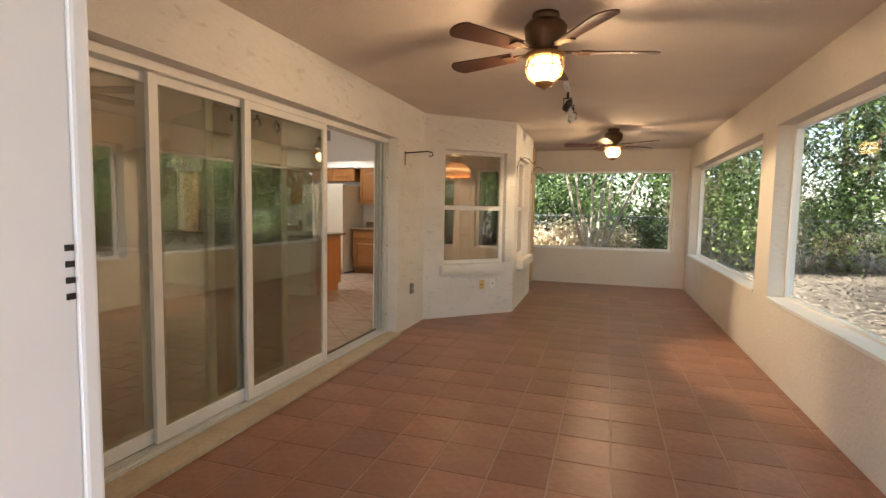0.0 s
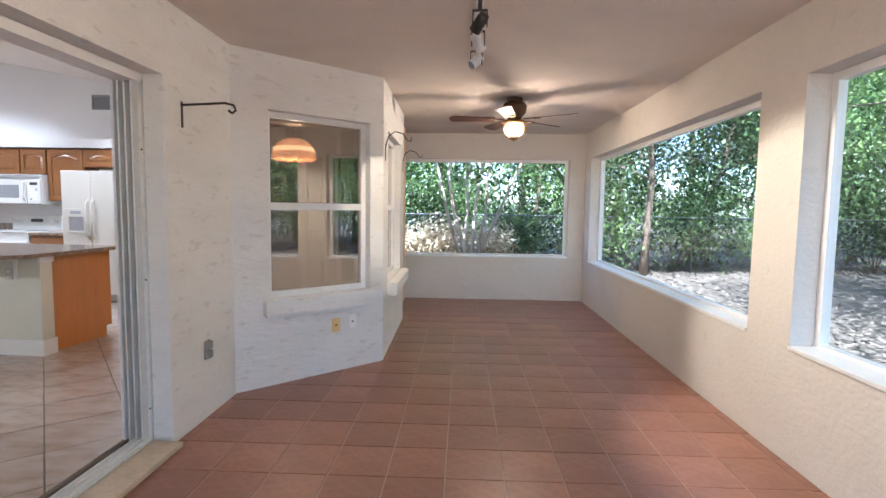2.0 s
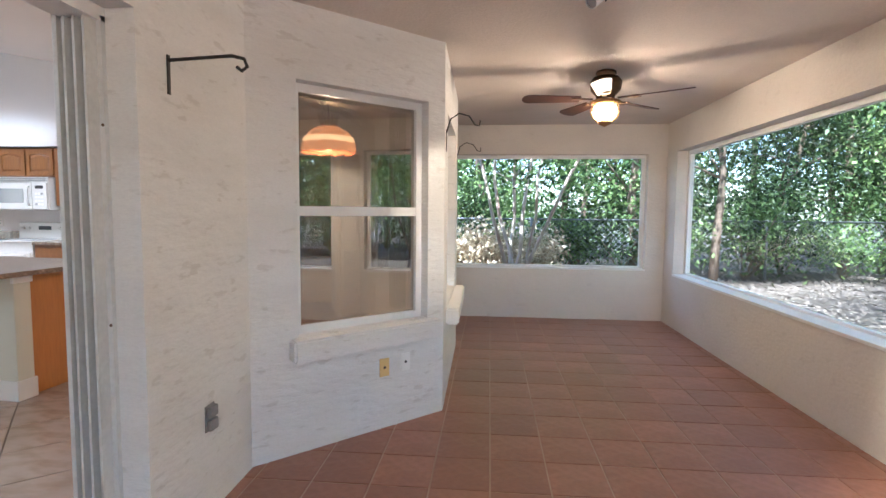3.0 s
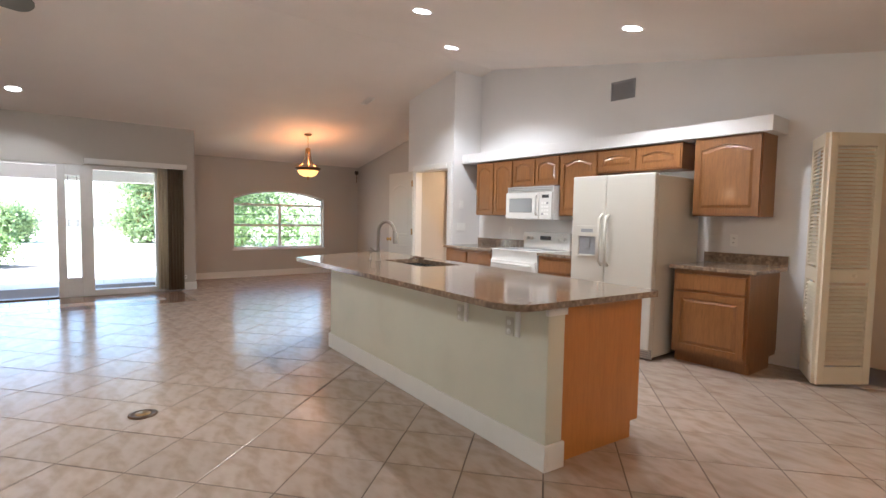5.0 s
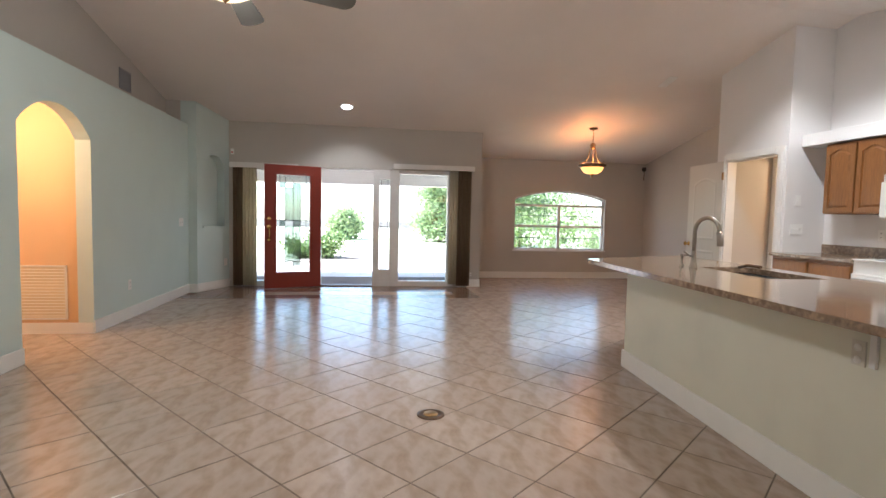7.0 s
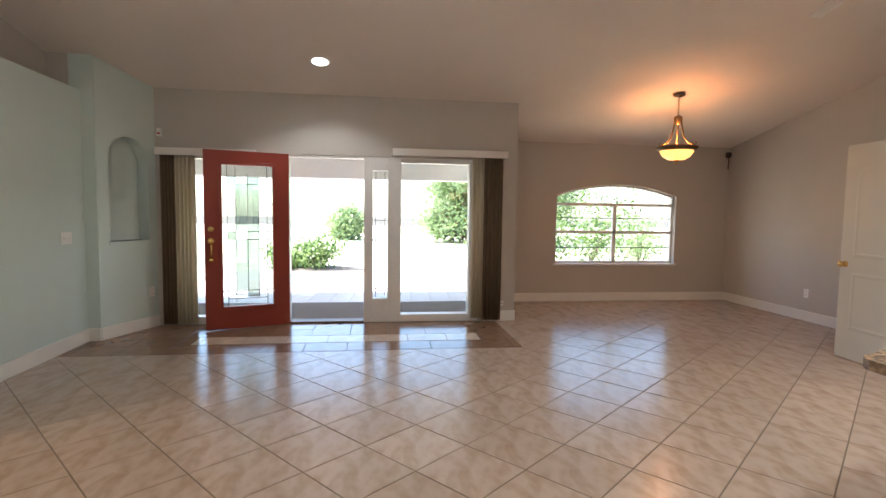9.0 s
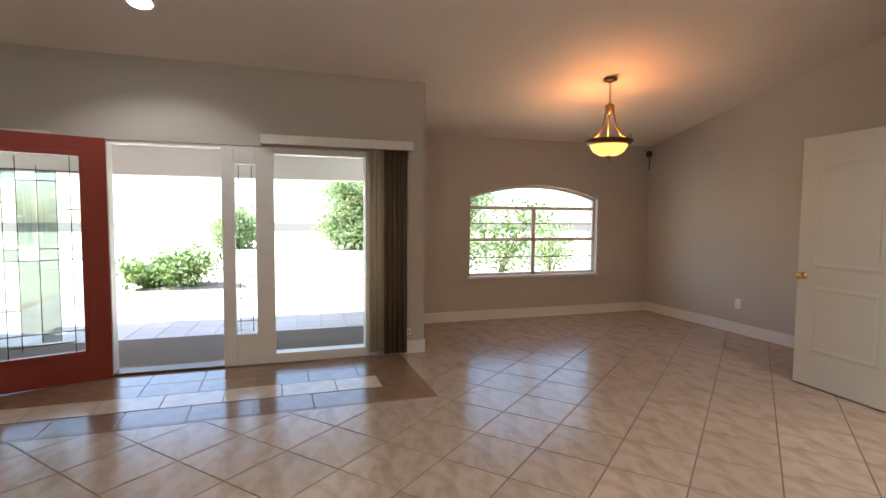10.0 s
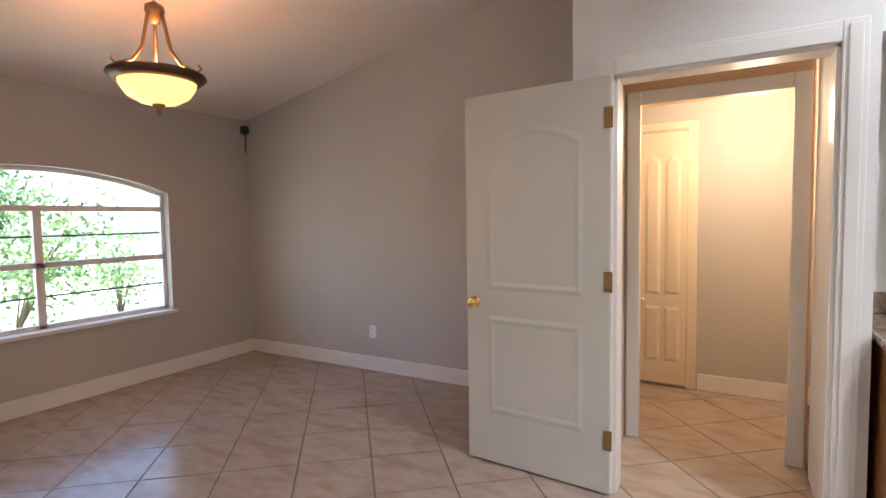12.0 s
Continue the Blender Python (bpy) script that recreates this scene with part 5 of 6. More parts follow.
def recessed(x, y, energy):
    z = ceil(x)
    tilt = math.degrees(math.atan(0.205 if x < RIDGE else -0.18))
    c = tagged(new("recessed_light"), "lit round recessed ceiling light with white trim", "recessed light", "ceiling can lights")
    c.matrix_world = pose(x, y, z - 0.001, 0, -tilt, 0)
    part("trim_ring", turned([(0.098, 0), (0.095, -0.007), (0.078, -0.004), (0.076, -0.002)]), TRIM, c)
    part("lens", turned([(0.078, -0.003), (0, -0.0035)]), CAN_GLOW, c, "glowing white lens")
    lamp("can_light", "SPOT", energy, (x, y, z - 0.03), (1, 0.95, 0.88), 0.06, (x, y, 0), 128)


recessed(-5.6, 6.85, 32)
recessed(-6.65, 8.05, 30)
recessed(-4.2, 8.05, 24)
recessed(-10.35, 3.81, 8)

# dining pendant
pn = thing("pendant_lamp", "antique bronze dining pendant with a glowing amber bowl", "pendant lamp", (-10.68, 7.94, ceil(-10.68)))
part("canopy", turned([(0, -0.0), (0.07, -0.005), (0.065, -0.025), (0.02, -0.04)]), BRONZE, pn)
chain = bmesh.new()
for k in range(7):
    m = pose(0, 0, -0.06 - k * 0.03, 90, 0, 90 * (k % 2))
    tube(chain, [m @ Vector((0.01 * math.cos(radians(b)), 0.019 * math.sin(radians(b)), 0)) for b in range(0, 361, 45)], 0.0028, 5)
part("chain", chain, GOLD_BRONZE, pn)
part("hub", turned([(0.012, -0.25), (0.045, -0.27), (0.05, -0.3), (0.03, -0.32), (0.025, -0.36), (0.0, -0.365)]), GOLD_BRONZE, pn)
for k in range(3):
    a = radians(30 + 120 * k)
    part("arm", tube(bmesh.new(), [(r * math.cos(a), r * math.sin(a), z) for r, z in ((0.035, -0.3), (0.055, -0.4), (0.075, -0.5), (0.13, -0.58), (0.21, -0.62))], 0.009, 8), GOLD_BRONZE, pn)
    part("scroll", tube(bmesh.new(), [(r * math.cos(a), r * math.sin(a), z) for r, z in ((0.21, -0.62), (0.235, -0.6), (0.22, -0.58))], 0.006, 6), GOLD_BRONZE, pn)
part("rim", turned([(0.19, -0.615), (0.235, -0.625), (0.24, -0.638), (0.215, -0.662), (0.19, -0.672), (0.18, -0.66)], n=40), BRONZE, pn)
bw = part("bowl", turned([(0.188, -0.668), (0.183, -0.69), (0.152, -0.74), (0.092, -0.775), (0.0, -0.785)], n=40), BOWL, pn, "glowing amber alabaster glass bowl")
bw.visible_shadow = False
part("finial", turned([(0.03, -0.778), (0.032, -0.793), (0.012, -0.81), (0.016, -0.825), (0, -0.845)]), GOLD_BRONZE, pn)
lamp("pendant_bulb", "POINT", 3.3, (-10.68, 7.94, ceil(-10.68) - 0.64), (1, 0.45, 0.2), 0.06)

# nook pendant
np_ = thing("pendant_lamp", "orange stained-glass nook pendant with a scalloped rim", "pendant lamp", (-1.42, 6.85, 2.409))
part("chain", tube(bmesh.new(), [(0, 0, 0), (0, 0, -0.4)], 0.006), BRONZE, np_)
crown = bmesh.new()
for k in range(16):
    a0 = 2 * math.pi * k / 16
    tube(crown, [(0.055 * math.cos(a0), 0.055 * math.sin(a0), -0.44), (0.06 * math.cos(a0), 0.06 * math.sin(a0), -0.41), (0.085 * math.cos(a0), 0.085 * math.sin(a0), -0.34)], 0.006, 5)
part("crown", crown, BRONZE, np_, "pleated metal crown")
sh = part("shade", turned([(0.055, -0.435), (0.1, -0.45), (0.15, -0.48), (0.185, -0.52)], n=32), TIFFANY, np_, "glowing orange stained glass")
mid = part("glass_band", turned([(0.185, -0.52), (0.2, -0.545), (0.204, -0.565)], n=32), TIFFANY_PALE, np_, "shade band with the bulb's bright glow painted in")
o = bmesh.new()
ringlist = [[o.verts.new((rad * math.cos(2 * math.pi * k / 64), rad * math.sin(2 * math.pi * k / 64), z - dip * abs(math.sin(math.pi * 10 * k / 64)))) for k in range(64)] for rad, z, dip in ((0.204, -0.565, 0), (0.208, -0.6, 0), (0.203, -0.625, 0.02))]
for a, c in zip(ringlist, ringlist[1:]):
    for k in range(64):
        o.faces.new((a[k - 1], a[k], c[k], c[k - 1])).smooth = True
skirt = part("skirt", o, TIFFANY, np_, "scalloped orange glass skirt")
for g in (sh, mid, skirt):
    g.visible_shadow = False
leads = bmesh.new()
for k in range(10):
    a0 = 2 * math.pi * k / 10
    tube(leads, [(rad * math.cos(a0), rad * math.sin(a0), z) for rad, z in ((0.056, -0.434), (0.101, -0.449), (0.151, -0.479), (0.187, -0.519), (0.206, -0.565), (0.21, -0.6))], 0.002, 4)
part("lead_came", leads, LEAD, np_)
lamp("nook_bulb", "POINT", 2.5, (-1.42, 6.85, 1.84), WARM, 0.06)
# Added warm fill lamps for the two halls; neither has a fixture.
lamp("hall_fill", "POINT", 9, (-7.2, 0.7, 2.05), (1, 0.62, 0.32), 0.1)
lamp("back_hall_fill", "POINT", 7, (-7.9, 10.0, 1.95), (1, 0.68, 0.38), 0.1)

# ---- small fixtures ----


def plate(name, label, m, w, h, mat, kind):
    p = tagged(new(name), label, "wall plate")
    p.matrix_world = m
    part("plate", box(-w / 2, w / 2, -0.007, -0.001, -h / 2, h / 2, 0.002), mat, p)
    if kind == "outlet":
        for z in (-0.022, 0.022):
            s = part("socket", box(-0.016, 0.016, -0.0085, -0.0065, z - 0.015, z + 0.015, 0.002), mat, p)
            for x in (-0.006, 0.006):
                part("slot", box(x - 0.0015, x + 0.0015, -0.0092, -0.0085, z - 0.006, z + 0.006), BLACK, s)
    elif kind == "switch":
        n = max(1, round(w / 0.055))
        for k in range(n):
            x = (k - (n - 1) / 2) * 0.046
            part("toggle", box(x - 0.005, x + 0.005, -0.016, -0.006, -0.01, 0.012, 0.002), mat, p)
    elif kind == "jack":
        part("socket", turned([(0.009, 0), (0.009, 0.003), (0, 0.003)], n=12), BLACK, p).matrix_local = pose(0, -0.007, 0, 90)
    elif kind == "weather":
        for z in (-0.03, 0.03):
            part("cover", box(-0.03, 0.03, -0.03, -0.007, z - 0.025, z + 0.025, 0.006), mat, p)
    return p


plate("outlet", "grey weatherproof porch outlet with flip covers", pose(HX, 5.085, 0.385, 0, 0, 90), 0.075, 0.12, GREY_PLATE, "weather")
A_B = math.degrees(math.atan2(0.9, 0.945))
bp = bay_face(BAY[0], BAY[1])
plate("cable_plate", "cream cable jack plate under the bay window", Matrix.Translation(bp(0.83, 0.335, 0)) @ pose(0, 0, 0, 0, 0, A_B), 0.07, 0.115, CREAM_PLATE, "jack")
plate("cable_plate", "white cable jack plate under the bay window", Matrix.Translation(bp(0.99, 0.345, 0)) @ pose(0, 0, 0, 0, 0, A_B), 0.07, 0.115, WHITE_PLATE, "jack")
plate("outlet", "white wall outlet in the dining room", pose(-10.85, DY, 0.36), 0.07, 0.115, WHITE_PLATE, "outlet")
plate("outlet", "white wall outlet on the teal wall", pose(-8.5, TY, 0.38, 0, 0, 180), 0.07, 0.115, WHITE_PLATE, "outlet")
plate("light_switch", "white triple light switch on the teal wall", pose(-10.12, TY, 1.06, 0, 0, 180), 0.165, 0.115, WHITE_PLATE, "switch")
plate("outlet", "white wall outlet below the niche", NICHE_AT @ pose(0.62, 0, 0.41, 0, 0, 180), 0.07, 0.115, WHITE_PLATE, "outlet")
plate("light_switch", "white triple light switch beside the pantry", pose(CX1, CY + 0.16, 1.17, 0, 0, 90), 0.165, 0.115, WHITE_PLATE, "switch")
plate("thermostat", "small white wall control beside the pantry", pose(CX1, CY + 0.16, 1.5, 0, 0, 90), 0.075, 0.12, WHITE_PLATE, "switch")
plate("outlet", "white outlet above the worktop", pose(-3.83, KY, 1.13), 0.07, 0.115, WHITE_PLATE, "outlet")
plate("outlet", "white outlet behind the stove", pose(-6.85, KY, 1.13), 0.07, 0.115, WHITE_PLATE, "outlet")
plate("outlet", "dark-socketed outlet at the end of the entry wall", pose(EX, 5.95, 0.22, 0, 0, 90), 0.04, 0.06, WHITE_PLATE, "jack")
sen = thing("alarm_sensor", "small white alarm sensor in the entry corner", "sensor", (EX + 0.002, 1.935, 2.16))
part("body", box(0, 0.04, 0, 0.05, 0, 0.09, 0.008), WHITE_PLATE, sen)
part("lens", box(0.04, 0.043, 0.01, 0.04, 0.02, 0.04), material("red_led", (0.6, 0.1, 0.05), 0.4), sen)
cd = thing("wall_speaker_mount", "black corner bracket with hanging cable", "bracket", (DX + 0.1, DY - 0.1, 2.3))
part("bracket", turned([(0.0, 0.05), (0.04, 0.045), (0.045, -0.02), (0.02, -0.04), (0, -0.045)], n=16), BLACK, cd)
part("arm", tube(bmesh.new(), [(0, 0, 0.02), (-0.098, 0.098, 0.03)], 0.012), BLACK, cd)
part("cable", tube(bmesh.new(), [(0.0, 0.0, -0.03), (0.015, 0.0, -0.1), (-0.01, 0.01, -0.16), (0.01, 0.0, -0.22)], 0.009), BRONZE, cd)


def plant_hook(m, size, label):
    h = tagged(new("plant_hook"), label, "hook", "porch plant hooks")
    h.matrix_world = m
    part("wall_bar", box(-0.008, 0.008, -0.006, -0.001, -0.13, 0.02), IRON, h)
    return h


h = plant_hook(pose(HX, 4.86, 1.9, 0, 0, 90), 1, "black iron plant hook on the stucco wall")
part("arm", tube(bmesh.new(), [(0, -0.004, 0), (0, -0.26, 0.012), (0, -0.31, 0.0), (0, -0.322, -0.03), (0, -0.3, -0.045), (0, -0.28, -0.03)], 0.007), IRON, h)
bp2 = bay_face(BAY[1], BAY[2])
for u in (0.12, 1.62):
    h = plant_hook(Matrix.Translation(bp2(u, 1.87, 0)) @ pose(0, 0, 0, 0, 0, 90), 1, "curled black iron plant hook on the bay wall")
    part("arm", tube(bmesh.new(), [(0, -0.004, 0.0), (0, -0.03, 0.09), (0, -0.09, 0.13), (0, -0.16, 0.11), (0, -0.2, 0.05), (0, -0.23, 0.045), (0, -0.235, 0.08)], 0.005), IRON, h)

# ---- garden ----
rng = np.random.default_rng(7)
GZ = -0.22
setting("ground", box(-120, 120, -120, 120, GZ - 0.3, GZ), GROUND, "leaf-littered woodland ground in dappled shade")
setting("front_lawn", box(-60, -12.7, -25, 40, GZ, GZ + 0.006), DRIVE, "pale sunlit front lawn and drive")


def leaf_cloud(centres, spread, count, size, flat=0.5):
    """Verts and faces of many small folded leaves round the centres."""
    c = centres[rng.integers(0, len(centres), count)] + rng.normal(0, 1, (count, 3)) * spread
    n = rng.normal(0, 1, (count, 3)) + (0, 0, flat)
    n /= np.linalg.norm(n, axis=1)[:, None]
    a = np.cross(n, rng.normal(0, 1, (count, 3)))
    a /= np.linalg.norm(a, axis=1)[:, None]
    b = np.cross(n, a)
    s = (size * rng.uniform(0.6, 1.4, count))[:, None]
    verts = np.stack([c - a * s, c + b * s * 0.42 - n * s * 0.08, c + a * s, c - b * s * 0.42 - n * s * 0.08], 1).reshape(-1, 3)
    return verts, np.arange(count * 4).reshape(-1, 4)


def raw_np(name, verts, faces, mat, parent=None):
    me = bpy.data.meshes.new(name)
    me.vertices.add(len(verts))
    me.vertices.foreach_set("co", verts.astype(np.float32).ravel())
    me.loops.add(faces.size)
    me.loops.foreach_set("vertex_index", faces.astype(np.int32).ravel())
    me.polygons.add(len(faces))
    me.polygons.foreach_set("loop_start", np.arange(0, faces.size, 4, dtype=np.int32))
    me.update(calc_edges=True)
    me.validate()
    me.materials.append(mat)
    ob = new(name, me)
    if parent:
        ob.parent = parent
    return ob


def tree(x, y, height, width, label, leaves=3500, mat=LEAF, bark=BARK, low=0.25, lean=0.3, size=0.06, trunk=0.13, stems=1):
    t = thing("tree", label, "tree", (x, y, GZ), "garden trees")
    tips = []
    o = bmesh.new()
    for s in range(stems):
        base = Vector((rng.normal(0, 0.12) * (stems > 1), rng.normal(0, 0.12) * (stems > 1), -0.1))
        drift = Vector((rng.normal(0, lean), rng.normal(0, lean), 0)) * (1.8 if stems > 1 else 1)
        pts = [base + drift * u * height * 0.25 + Vector((rng.normal(0, 0.06), rng.normal(0, 0.06), height * 0.92 * u)) for u in (0, 0.15, 0.3, 0.45, 0.6, 0.8, 1)]
        tube(o, pts, trunk / math.sqrt(stems) * rng.uniform(0.8, 1.2), 8, 0.02)
        for k in range(9 if stems == 1 else 4):
            u = rng.uniform(low, 0.95)
            p = pts[min(6, int(u * 6))]
            a = rng.uniform(0, 2 * math.pi)
            r = width * rng.uniform(0.25, 0.5) * (1.1 - 0.5 * u)
            tip = p + Vector((math.cos(a) * r, math.sin(a) * r, rng.uniform(0.1, 0.9) * r))
            tube(o, [p, p.lerp(tip, 0.5) + Vector((0, 0, rng.normal(0.05, 0.1))), tip], trunk * 0.3, 6, 0.008)
            tips += [tip, p.lerp(tip, 0.6)]
    part("trunk", o, bark, t)
    n = 46
    ph, cz = rng.uniform(0, 2 * math.pi, n), rng.uniform(low, 1.0, n)
    rr = width * 0.5 * np.sqrt(rng.uniform(0.05, 1, n)) * np.sin(np.pi * np.clip(0.15 + 0.8 * (cz - low) / (1 - low), 0, 1)) ** 0.5
    centres = np.stack([rr * np.cos(ph), rr * np.sin(ph), cz * height], 1)
    centres = np.concatenate([centres, np.array([tuple(v) for v in tips])])
    verts, faces = leaf_cloud(centres, width * 0.075 + 0.08, round(leaves * 3.2), size)
    raw_np("crown", verts, faces, mat, t)
    return t


def shrub(x, y, height, width, label, count=900, mat=LEAF, size=0.08, z=GZ):
    s = thing("shrub", label, "shrub", (x, y, z), "shrubs")
    o = bmesh.new()
    tips = []
    for k in range(7):
        a, r = rng.uniform(0, 2 * math.pi), width * rng.uniform(0.15, 0.45)
        tip = Vector((math.cos(a) * r, math.sin(a) * r, height * rng.uniform(0.5, 0.95)))
        tube(o, [(0, 0, -0.05), tip * 0.5 + Vector((0, 0, 0.05)), tip], 0.018, 5, 0.005)
        tips += [tip, tip * 0.7]
    part("stems", o, BARK, s)
    verts, faces = leaf_cloud(np.array([tuple(v) for v in tips]), np.array((width * 0.16, width * 0.16, height * 0.17)), count, size)
    verts[:, 2] = np.maximum(verts[:, 2], 0.01)
    raw_np("foliage", verts, faces, mat, s)
    return s


MATS = [LEAF, LEAF_DARK, LEAF, LEAF_BRIGHT]
k = 0
for y in np.arange(-7, 24, 2.1):          # woods past the side fence
    for row, x in enumerate((13.2, 16.5)):
        k += 1
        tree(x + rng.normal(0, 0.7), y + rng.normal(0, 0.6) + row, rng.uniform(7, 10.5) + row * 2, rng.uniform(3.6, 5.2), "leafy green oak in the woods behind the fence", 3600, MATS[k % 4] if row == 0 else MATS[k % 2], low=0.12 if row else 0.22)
for x in np.arange(-9, 12, 2.2):          # woods past the end fence
    for row, y in enumerate((17.5, 20.5)):
        k += 1
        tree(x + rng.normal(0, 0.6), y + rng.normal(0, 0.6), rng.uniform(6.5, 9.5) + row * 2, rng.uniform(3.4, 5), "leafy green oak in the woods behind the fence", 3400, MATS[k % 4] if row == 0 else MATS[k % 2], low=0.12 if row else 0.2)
tree(8.6, 10.2, 7.5, 4.6, "slender leafy tree standing in the side yard", 4200, LEAF_BRIGHT, low=0.4, trunk=0.09, stems=2)
tree(8.2, 4.4, 6.5, 4.4, "young leafy tree beside the porch window", 4600, LEAF_BRIGHT, low=0.3, trunk=0.07, stems=3)
# Trees added only to throw dappled shade on the yard.
for x, y, h in ((5.4, -2.2, 7.5), (6.6, 7.2, 6.8), (4.9, 2.0, 7.8), (7.6, -4.5, 8.5)):
    tree(x, y, h, 7.0, "slender tree added to dapple the side yard with shade", 5200, LEAF_BRIGHT, low=0.5, size=0.055, trunk=0.06, stems=1)
tree(4.6, 14.1, 8.5, 5.0, "tall leafy tree with a dark trunk inside the fence", 4200, LEAF_DARK, low=0.45, trunk=0.1, lean=0.15)
tree(0.35, 13.4, 5.6, 3.4, "crape myrtle with several pale peeling trunks", 2600, LEAF, BARK_PALE, low=0.6, trunk=0.1, stems=6, lean=0.34)
for x, y in ((-2.2, 14.2), (-1.4, 14.4), (-0.6, 14.3), (0.1, 14.5), (0.8, 14.4)):
    shrub(x, y, rng.uniform(0.8, 1.2), 1.1, "dry straw-coloured grass clump under the fence", 1500, DRY_GRASS, 0.06)
for y in np.arange(-5, 19, 1.5):
    k += 1
    shrub(12.0 + rng.normal(0, 0.35), y, rng.uniform(1.6, 2.9), rng.uniform(1.7, 2.6), "dense green shrub along the side fence", 2600, MATS[k % 4], 0.06)
for x in np.arange(-6, 11.5, 1.3):
    k += 1
    shrub(x, 15.7 + rng.normal(0, 0.3), rng.uniform(1.2, 2.4), rng.uniform(1.6, 2.4), "dense shrub along the end fence", 2300, (LEAF_BRIGHT, LEAF, LEAF_DARK)[k % 3], 0.06)
# far woods closing the view
c = np.concatenate([np.stack([np.full(90, 22.0) + rng.normal(0, 1.2, 90), rng.uniform(-14, 32, 90), rng.uniform(0, 9, 90)], 1),
                    np.stack([rng.uniform(-16, 20, 90), np.full(90, 26.0) + rng.normal(0, 1.2, 90), rng.uniform(0, 9, 90)], 1)])
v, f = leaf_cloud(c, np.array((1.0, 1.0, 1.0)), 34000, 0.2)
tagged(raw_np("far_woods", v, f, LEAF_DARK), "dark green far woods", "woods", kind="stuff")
# fallen leaves
n = 40000
c = np.stack([rng.uniform(2.4, 12, n), rng.uniform(-5, 17, n), np.full(n, GZ + 0.012)], 1)
v, f = leaf_cloud(c, 0.004, n, 0.05, 6)
tagged(raw_np("fallen_leaves", v, f, LITTER), "dry brown fallen leaves", "leaves", kind="stuff")

# chain-link fence
fence = thing("chain_link_fence", "galvanised chain-link fence at the garden edge", "fence", (0, 0, GZ))
RUN = [((11.2, -5, 0), (11.2, 14.9, 0)), ((11.2, 14.9, 0), (-7, 14.9, 0))]
for a, c in RUN:
    a, c = Vector(a), Vector(c)
    n = max(2, round((c - a).length / 2.6))
    for i in range(n + (a.y == -5) * 0):
        p = a.lerp(c, i / n)
        part("post", tube(bmesh.new(), [p + Vector((0, 0, -0.1)), p + Vector((0, 0, 1.42))], 0.03), GALV, fence)
    part("top_rail", tube(bmesh.new(), [a + Vector((0, 0, 1.38)), c + Vector((0, 0, 1.38))], 0.02), GALV, fence)
    o = bmesh.new()
    d = (c - a).normalized()
    length = (c - a).length
    for i in range(int(length / 0.13)):
        p = a + d * i * 0.13
        for s in (-1, 1):
            q0, q1 = p + Vector((0, 0, 0.03 if s > 0 else 1.37)), p + d * 1.34 + Vector((0, 0, 1.37 if s > 0 else 0.03))
            if (q1 - a).dot(d) <= length:
                tube(o, [q0, q1], 0.0045, 3)
    tagged(part("wire_mesh", o, GALV, fence), kind="stuff")

# ---- front yard ----
setting("front_porch_slab", box(-16.7, EX - 0.16, 0.9, 6.6, GZ, -0.031), PORCH_GROUT, "front porch slab")
setting("front_porch_ceiling", box(-14.1, EX - 0.16, 0.9, 6.0, 2.3, 2.44), PAINT_WHITE, "white front porch ceiling")
setting("front_porch_beam", box(-14.1, -13.85, 0.9, 6.0, 1.9, 2.298), PAINT_WHITE, "white front porch beam")
setting("wall_front_porch", box(-13.6, EX - 0.165, 1.0, 1.15, GZ, 2.298), STUCCO, "white stucco front porch side wall")
# Out of view; its depth is chosen to keep direct sun off the window.
setting("front_eave", box(-13.5, DX - 0.2, 6.0, 12.0, 2.36, 2.44), PAINT_WHITE, "unseen white eave shading the dining window")
for x, y, h, w, m in ((-17.3, 3.0, 0.85, 1.2, LEAF_BRIGHT), (-17.5, 2.3, 0.6, 0.9, LEAF_BRIGHT), (-17.6, 7.5, 1.7, 2.0, LEAF_BRIGHT), (-17.2, 9.6, 1.9, 2.2, LEAF_BRIGHT), (-16.6, 8.5, 1.3, 1.6, LEAF_BRIGHT), (-17.4, 11.2, 1.4, 1.8, LEAF_SUN)):
    shrub(x, y, h, w, "bright green shrub in the front planting bed", 1500, m, 0.055)
setting("mulch_bed", turned([(1.1, 0), (1.0, 0.14), (0.5, 0.2), (0, 0.22)], (-17.45, 3.1, GZ)), LITTER, "brown mulch planting bed")
for x, y, h, w, m in ((-31, 8.2, 3.2, 3.2, LEAF_SUN), (-31.5, 9.6, 3.0, 3.0, LEAF_RED), (-33, 2.9, 1.6, 1.8, LEAF_SUN), (-29, 11.5, 5, 5, LEAF), (-34, 14, 6, 6, LEAF_BRIGHT)):
    tree(x, y, h, w, "sunlit green tree across the front lawn", 2200, m, low=0.15, size=0.1)

# ---- floor tiles ----


def slab_faces(poly, top, base, inset, start):
    n = len(poly)
    cx, cy = sum(p[0] for p in poly) / n, sum(p[1] for p in poly) / n
    verts = [(x, y, base) for x, y in poly] + [(x, y, top - 0.0012) for x, y in poly]
    for x, y in poly:
        d = max(1e-4, math.hypot(x - cx, y - cy))
        verts.append((x - (x - cx) / d * inset, y - (y - cy) / d * inset, top))
    faces = [tuple(start + n * 2 + k for k in range(n))]
    for lay in (0, 1):
        for k in range(n):
            j = (k + 1) % n
            faces.append((start + lay * n + k, start + lay * n + j, start + (lay + 1) * n + j, start + (lay + 1) * n + k))
    return verts, faces


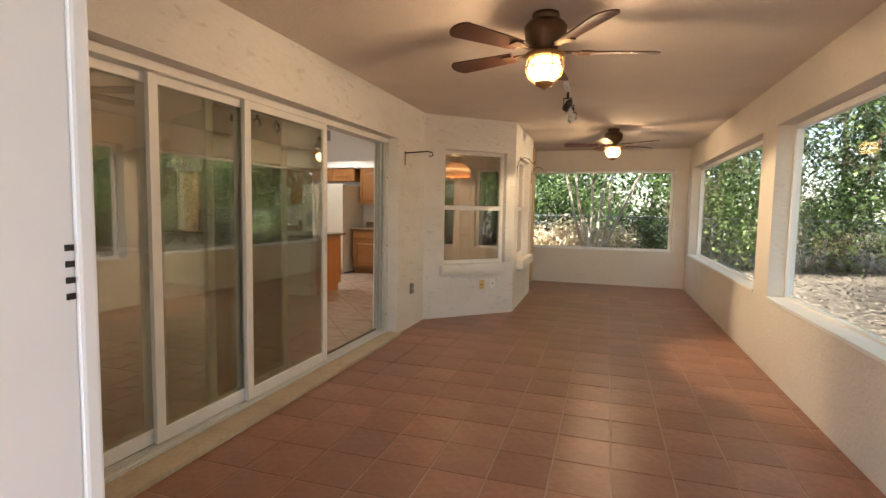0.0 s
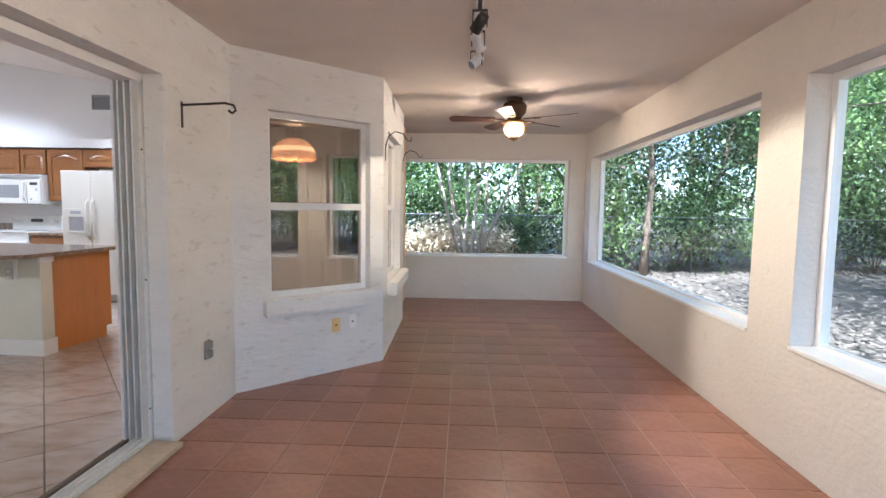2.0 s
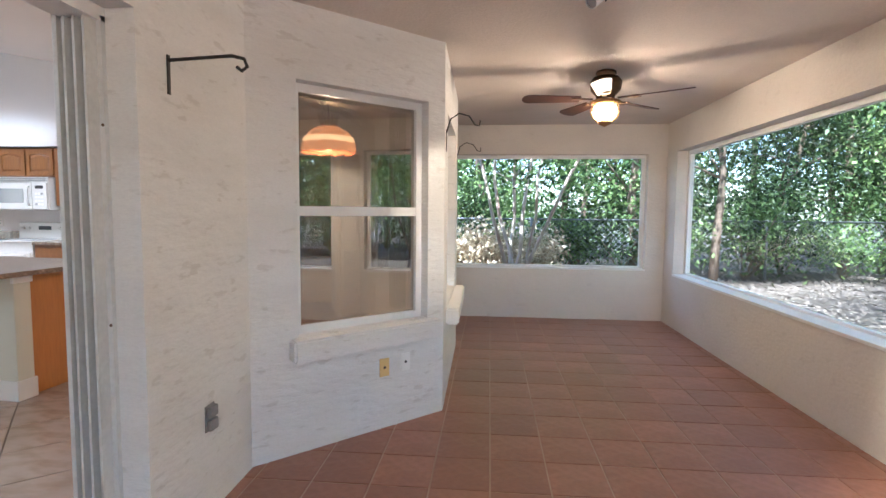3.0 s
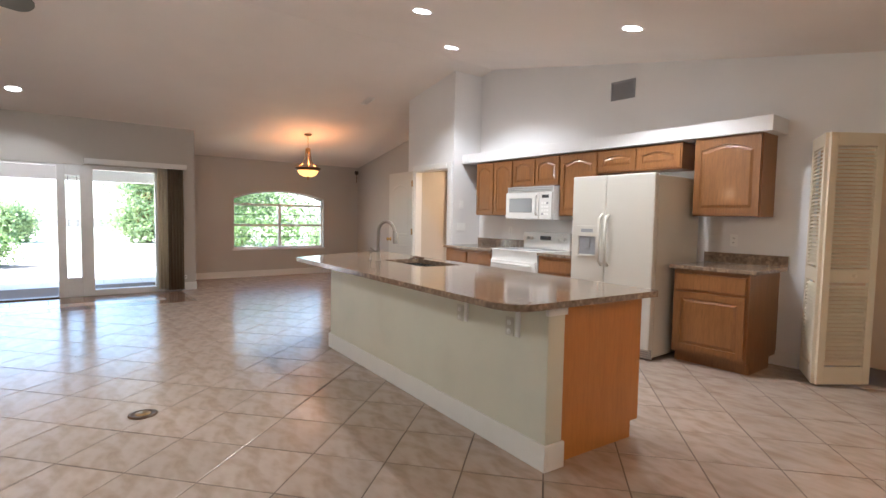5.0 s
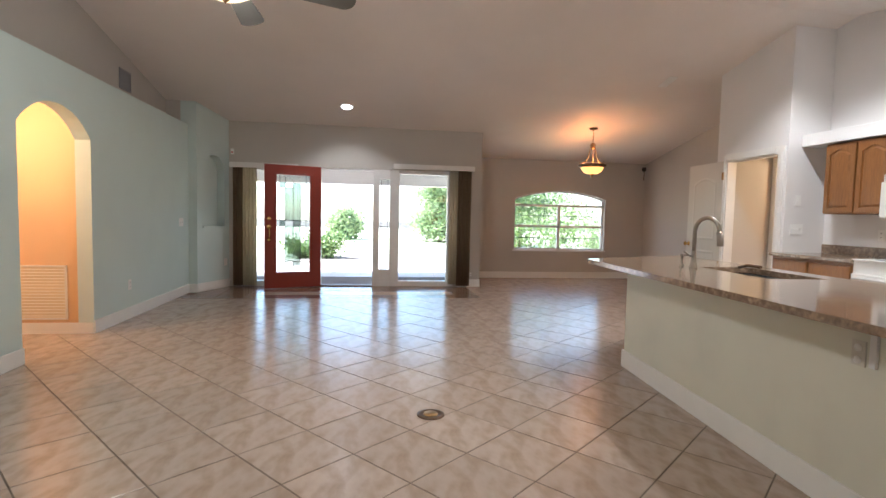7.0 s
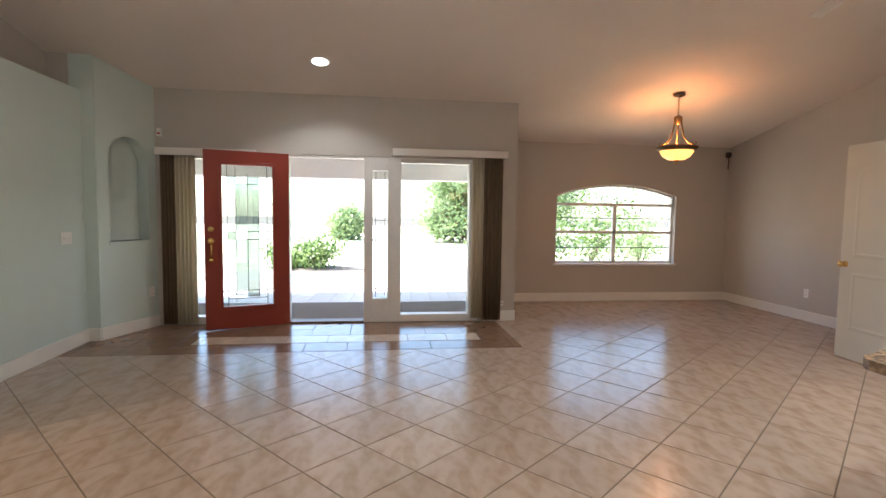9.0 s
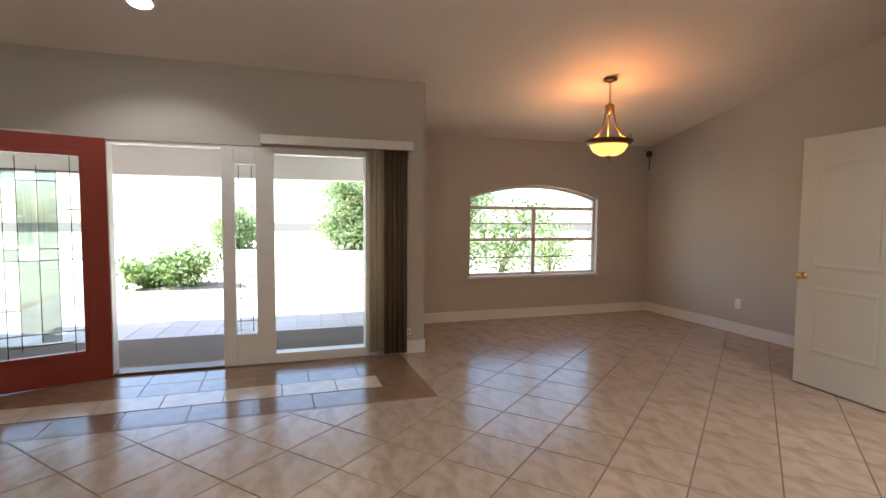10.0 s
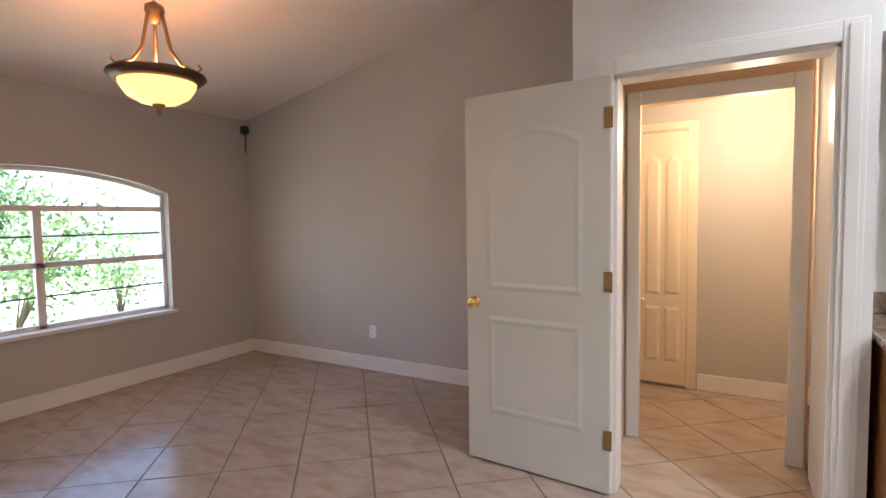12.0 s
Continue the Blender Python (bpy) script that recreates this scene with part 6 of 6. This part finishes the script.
def tile_floor(parent, origin, pitch_u, pitch_v, angle, regions, top, gap, mat, near, keep=290, name="tile", holes=()):
    """Tiles on a turned grid, cut to the regions; those nearest to the point near are pieces of their own, the rest one joined mesh."""
    ca, sa = math.cos(radians(angle)), math.sin(radians(angle))
    hu, hv = (pitch_u - gap) / 2, (pitch_v - gap) / 2
    full = None
    cells = []
    span = 60
    for i in range(-span, span):
        for j in range(-span, span):
            u, v = (i + 0.5) * pitch_u, (j + 0.5) * pitch_v
            cx, cy = origin[0] + ca * u - sa * v, origin[1] + sa * u + ca * v
            corners = [(cx + ca * a - sa * c, cy + sa * a + ca * c) for a, c in ((-hu, -hv), (hu, -hv), (hu, hv), (-hu, hv))]
            for reg in regions:
                p = clip(corners, *reg)
                if len(p) > 2:
                    area = abs(sum(a[0] * c[1] - c[0] * a[1] for a, c in zip(p, p[1:] + p[:1]))) / 2
                    if area > 4e-4:
                        cells.append((math.hypot(cx - near[0], cy - near[1]), cx, cy, p, area > 0.999 * 4 * hu * hv))
    cells.sort(key=lambda c: c[0])
    whole = None
    rest_v, rest_f = [], []
    for n, (_, cx, cy, p, is_full) in enumerate(cells):
        lift = float(rng.normal(0, 0.0005))
        if n < keep:
            if is_full:
                if whole is None:
                    q = [(ca * a - sa * c, sa * a + ca * c) for a, c in ((-hu, -hv), (hu, -hv), (hu, hv), (-hu, hv))]
                    v, f = slab_faces(q, 0, -0.006, 0.003, 0)
                    whole = bpy.data.meshes.new(name)
                    whole.from_pydata(v, [], f)
                    whole.materials.append(mat)
                ob = new(name, whole)
            else:
                v, f = slab_faces([(x - cx, y - cy) for x, y in p], 0, -0.006, 0.002, 0)
                me = bpy.data.meshes.new(name)
                me.from_pydata(v, [], f)
                me.materials.append(mat)
                ob = new(name, me)
            ob.location = (cx, cy, top + lift)
            ob.parent = parent
        else:
            v, f = slab_faces(p, top + lift, top - 0.006, 0.002, len(rest_v))
            rest_v += v
            rest_f += f
    if rest_v:
        tagged(raw(name + "_field", rest_v, rest_f, mat, parent), kind="stuff")


tile_floor(floor_porch, (0.16, 4.734), 0.304, 0.327, 0, [(HX + 0.003, RX - 0.003, -1.5, FY - 0.003)], PF, 0.007, PORCH_TILE, (0.3, 4.5))
tile_floor(floor_room, (-6.35, 4.493), 0.412, 0.412, 40.3, [(-9.86, HI, TY - 0.0, KY), (EX, -9.86, 5.86, DY), (DX, EX, 6.11, DY), (-9.86, -7.65, KY, 10.7), (AX0, AX1, 0.1, TY), (-8.04, AX0, 0.1, TY - 0.14)], 0.0, 0.007, FLOOR_TILE, (-6.2, 5.0))
tile_floor(floor_room, (-10.495, 2.0), 0.3, 0.42, 0, [(EX, -10.5, TY + 0.12, 5.86), (-10.2, -9.865, TY, 5.86), (-10.5, -10.2, TY + 0.12, 2.55), (-10.5, -10.2, 5.5, 5.86)], 0.0, 0.006, BAND_TILE, (-10.5, 3.8), name="border_tile")
tile_floor(floor_room, (-10.495, 2.2), 0.29, 0.42, 0, [(-10.5, -10.205, 2.555, 5.495)], 0.0, 0.006, BAND_LIGHT, (-10.5, 3.8), name="border_tile")
slab_front = bpy.data.objects["front_porch_slab"]
tile_floor(slab_front, (-12.0, 3.0), 0.31, 0.31, -4, [(-16.69, EX - 0.17, 1.16, 5.99), (-16.69, -12.7, 5.99, 6.59)], -0.025, 0.008, PAVER, (-12.5, 4.5), keep=200)
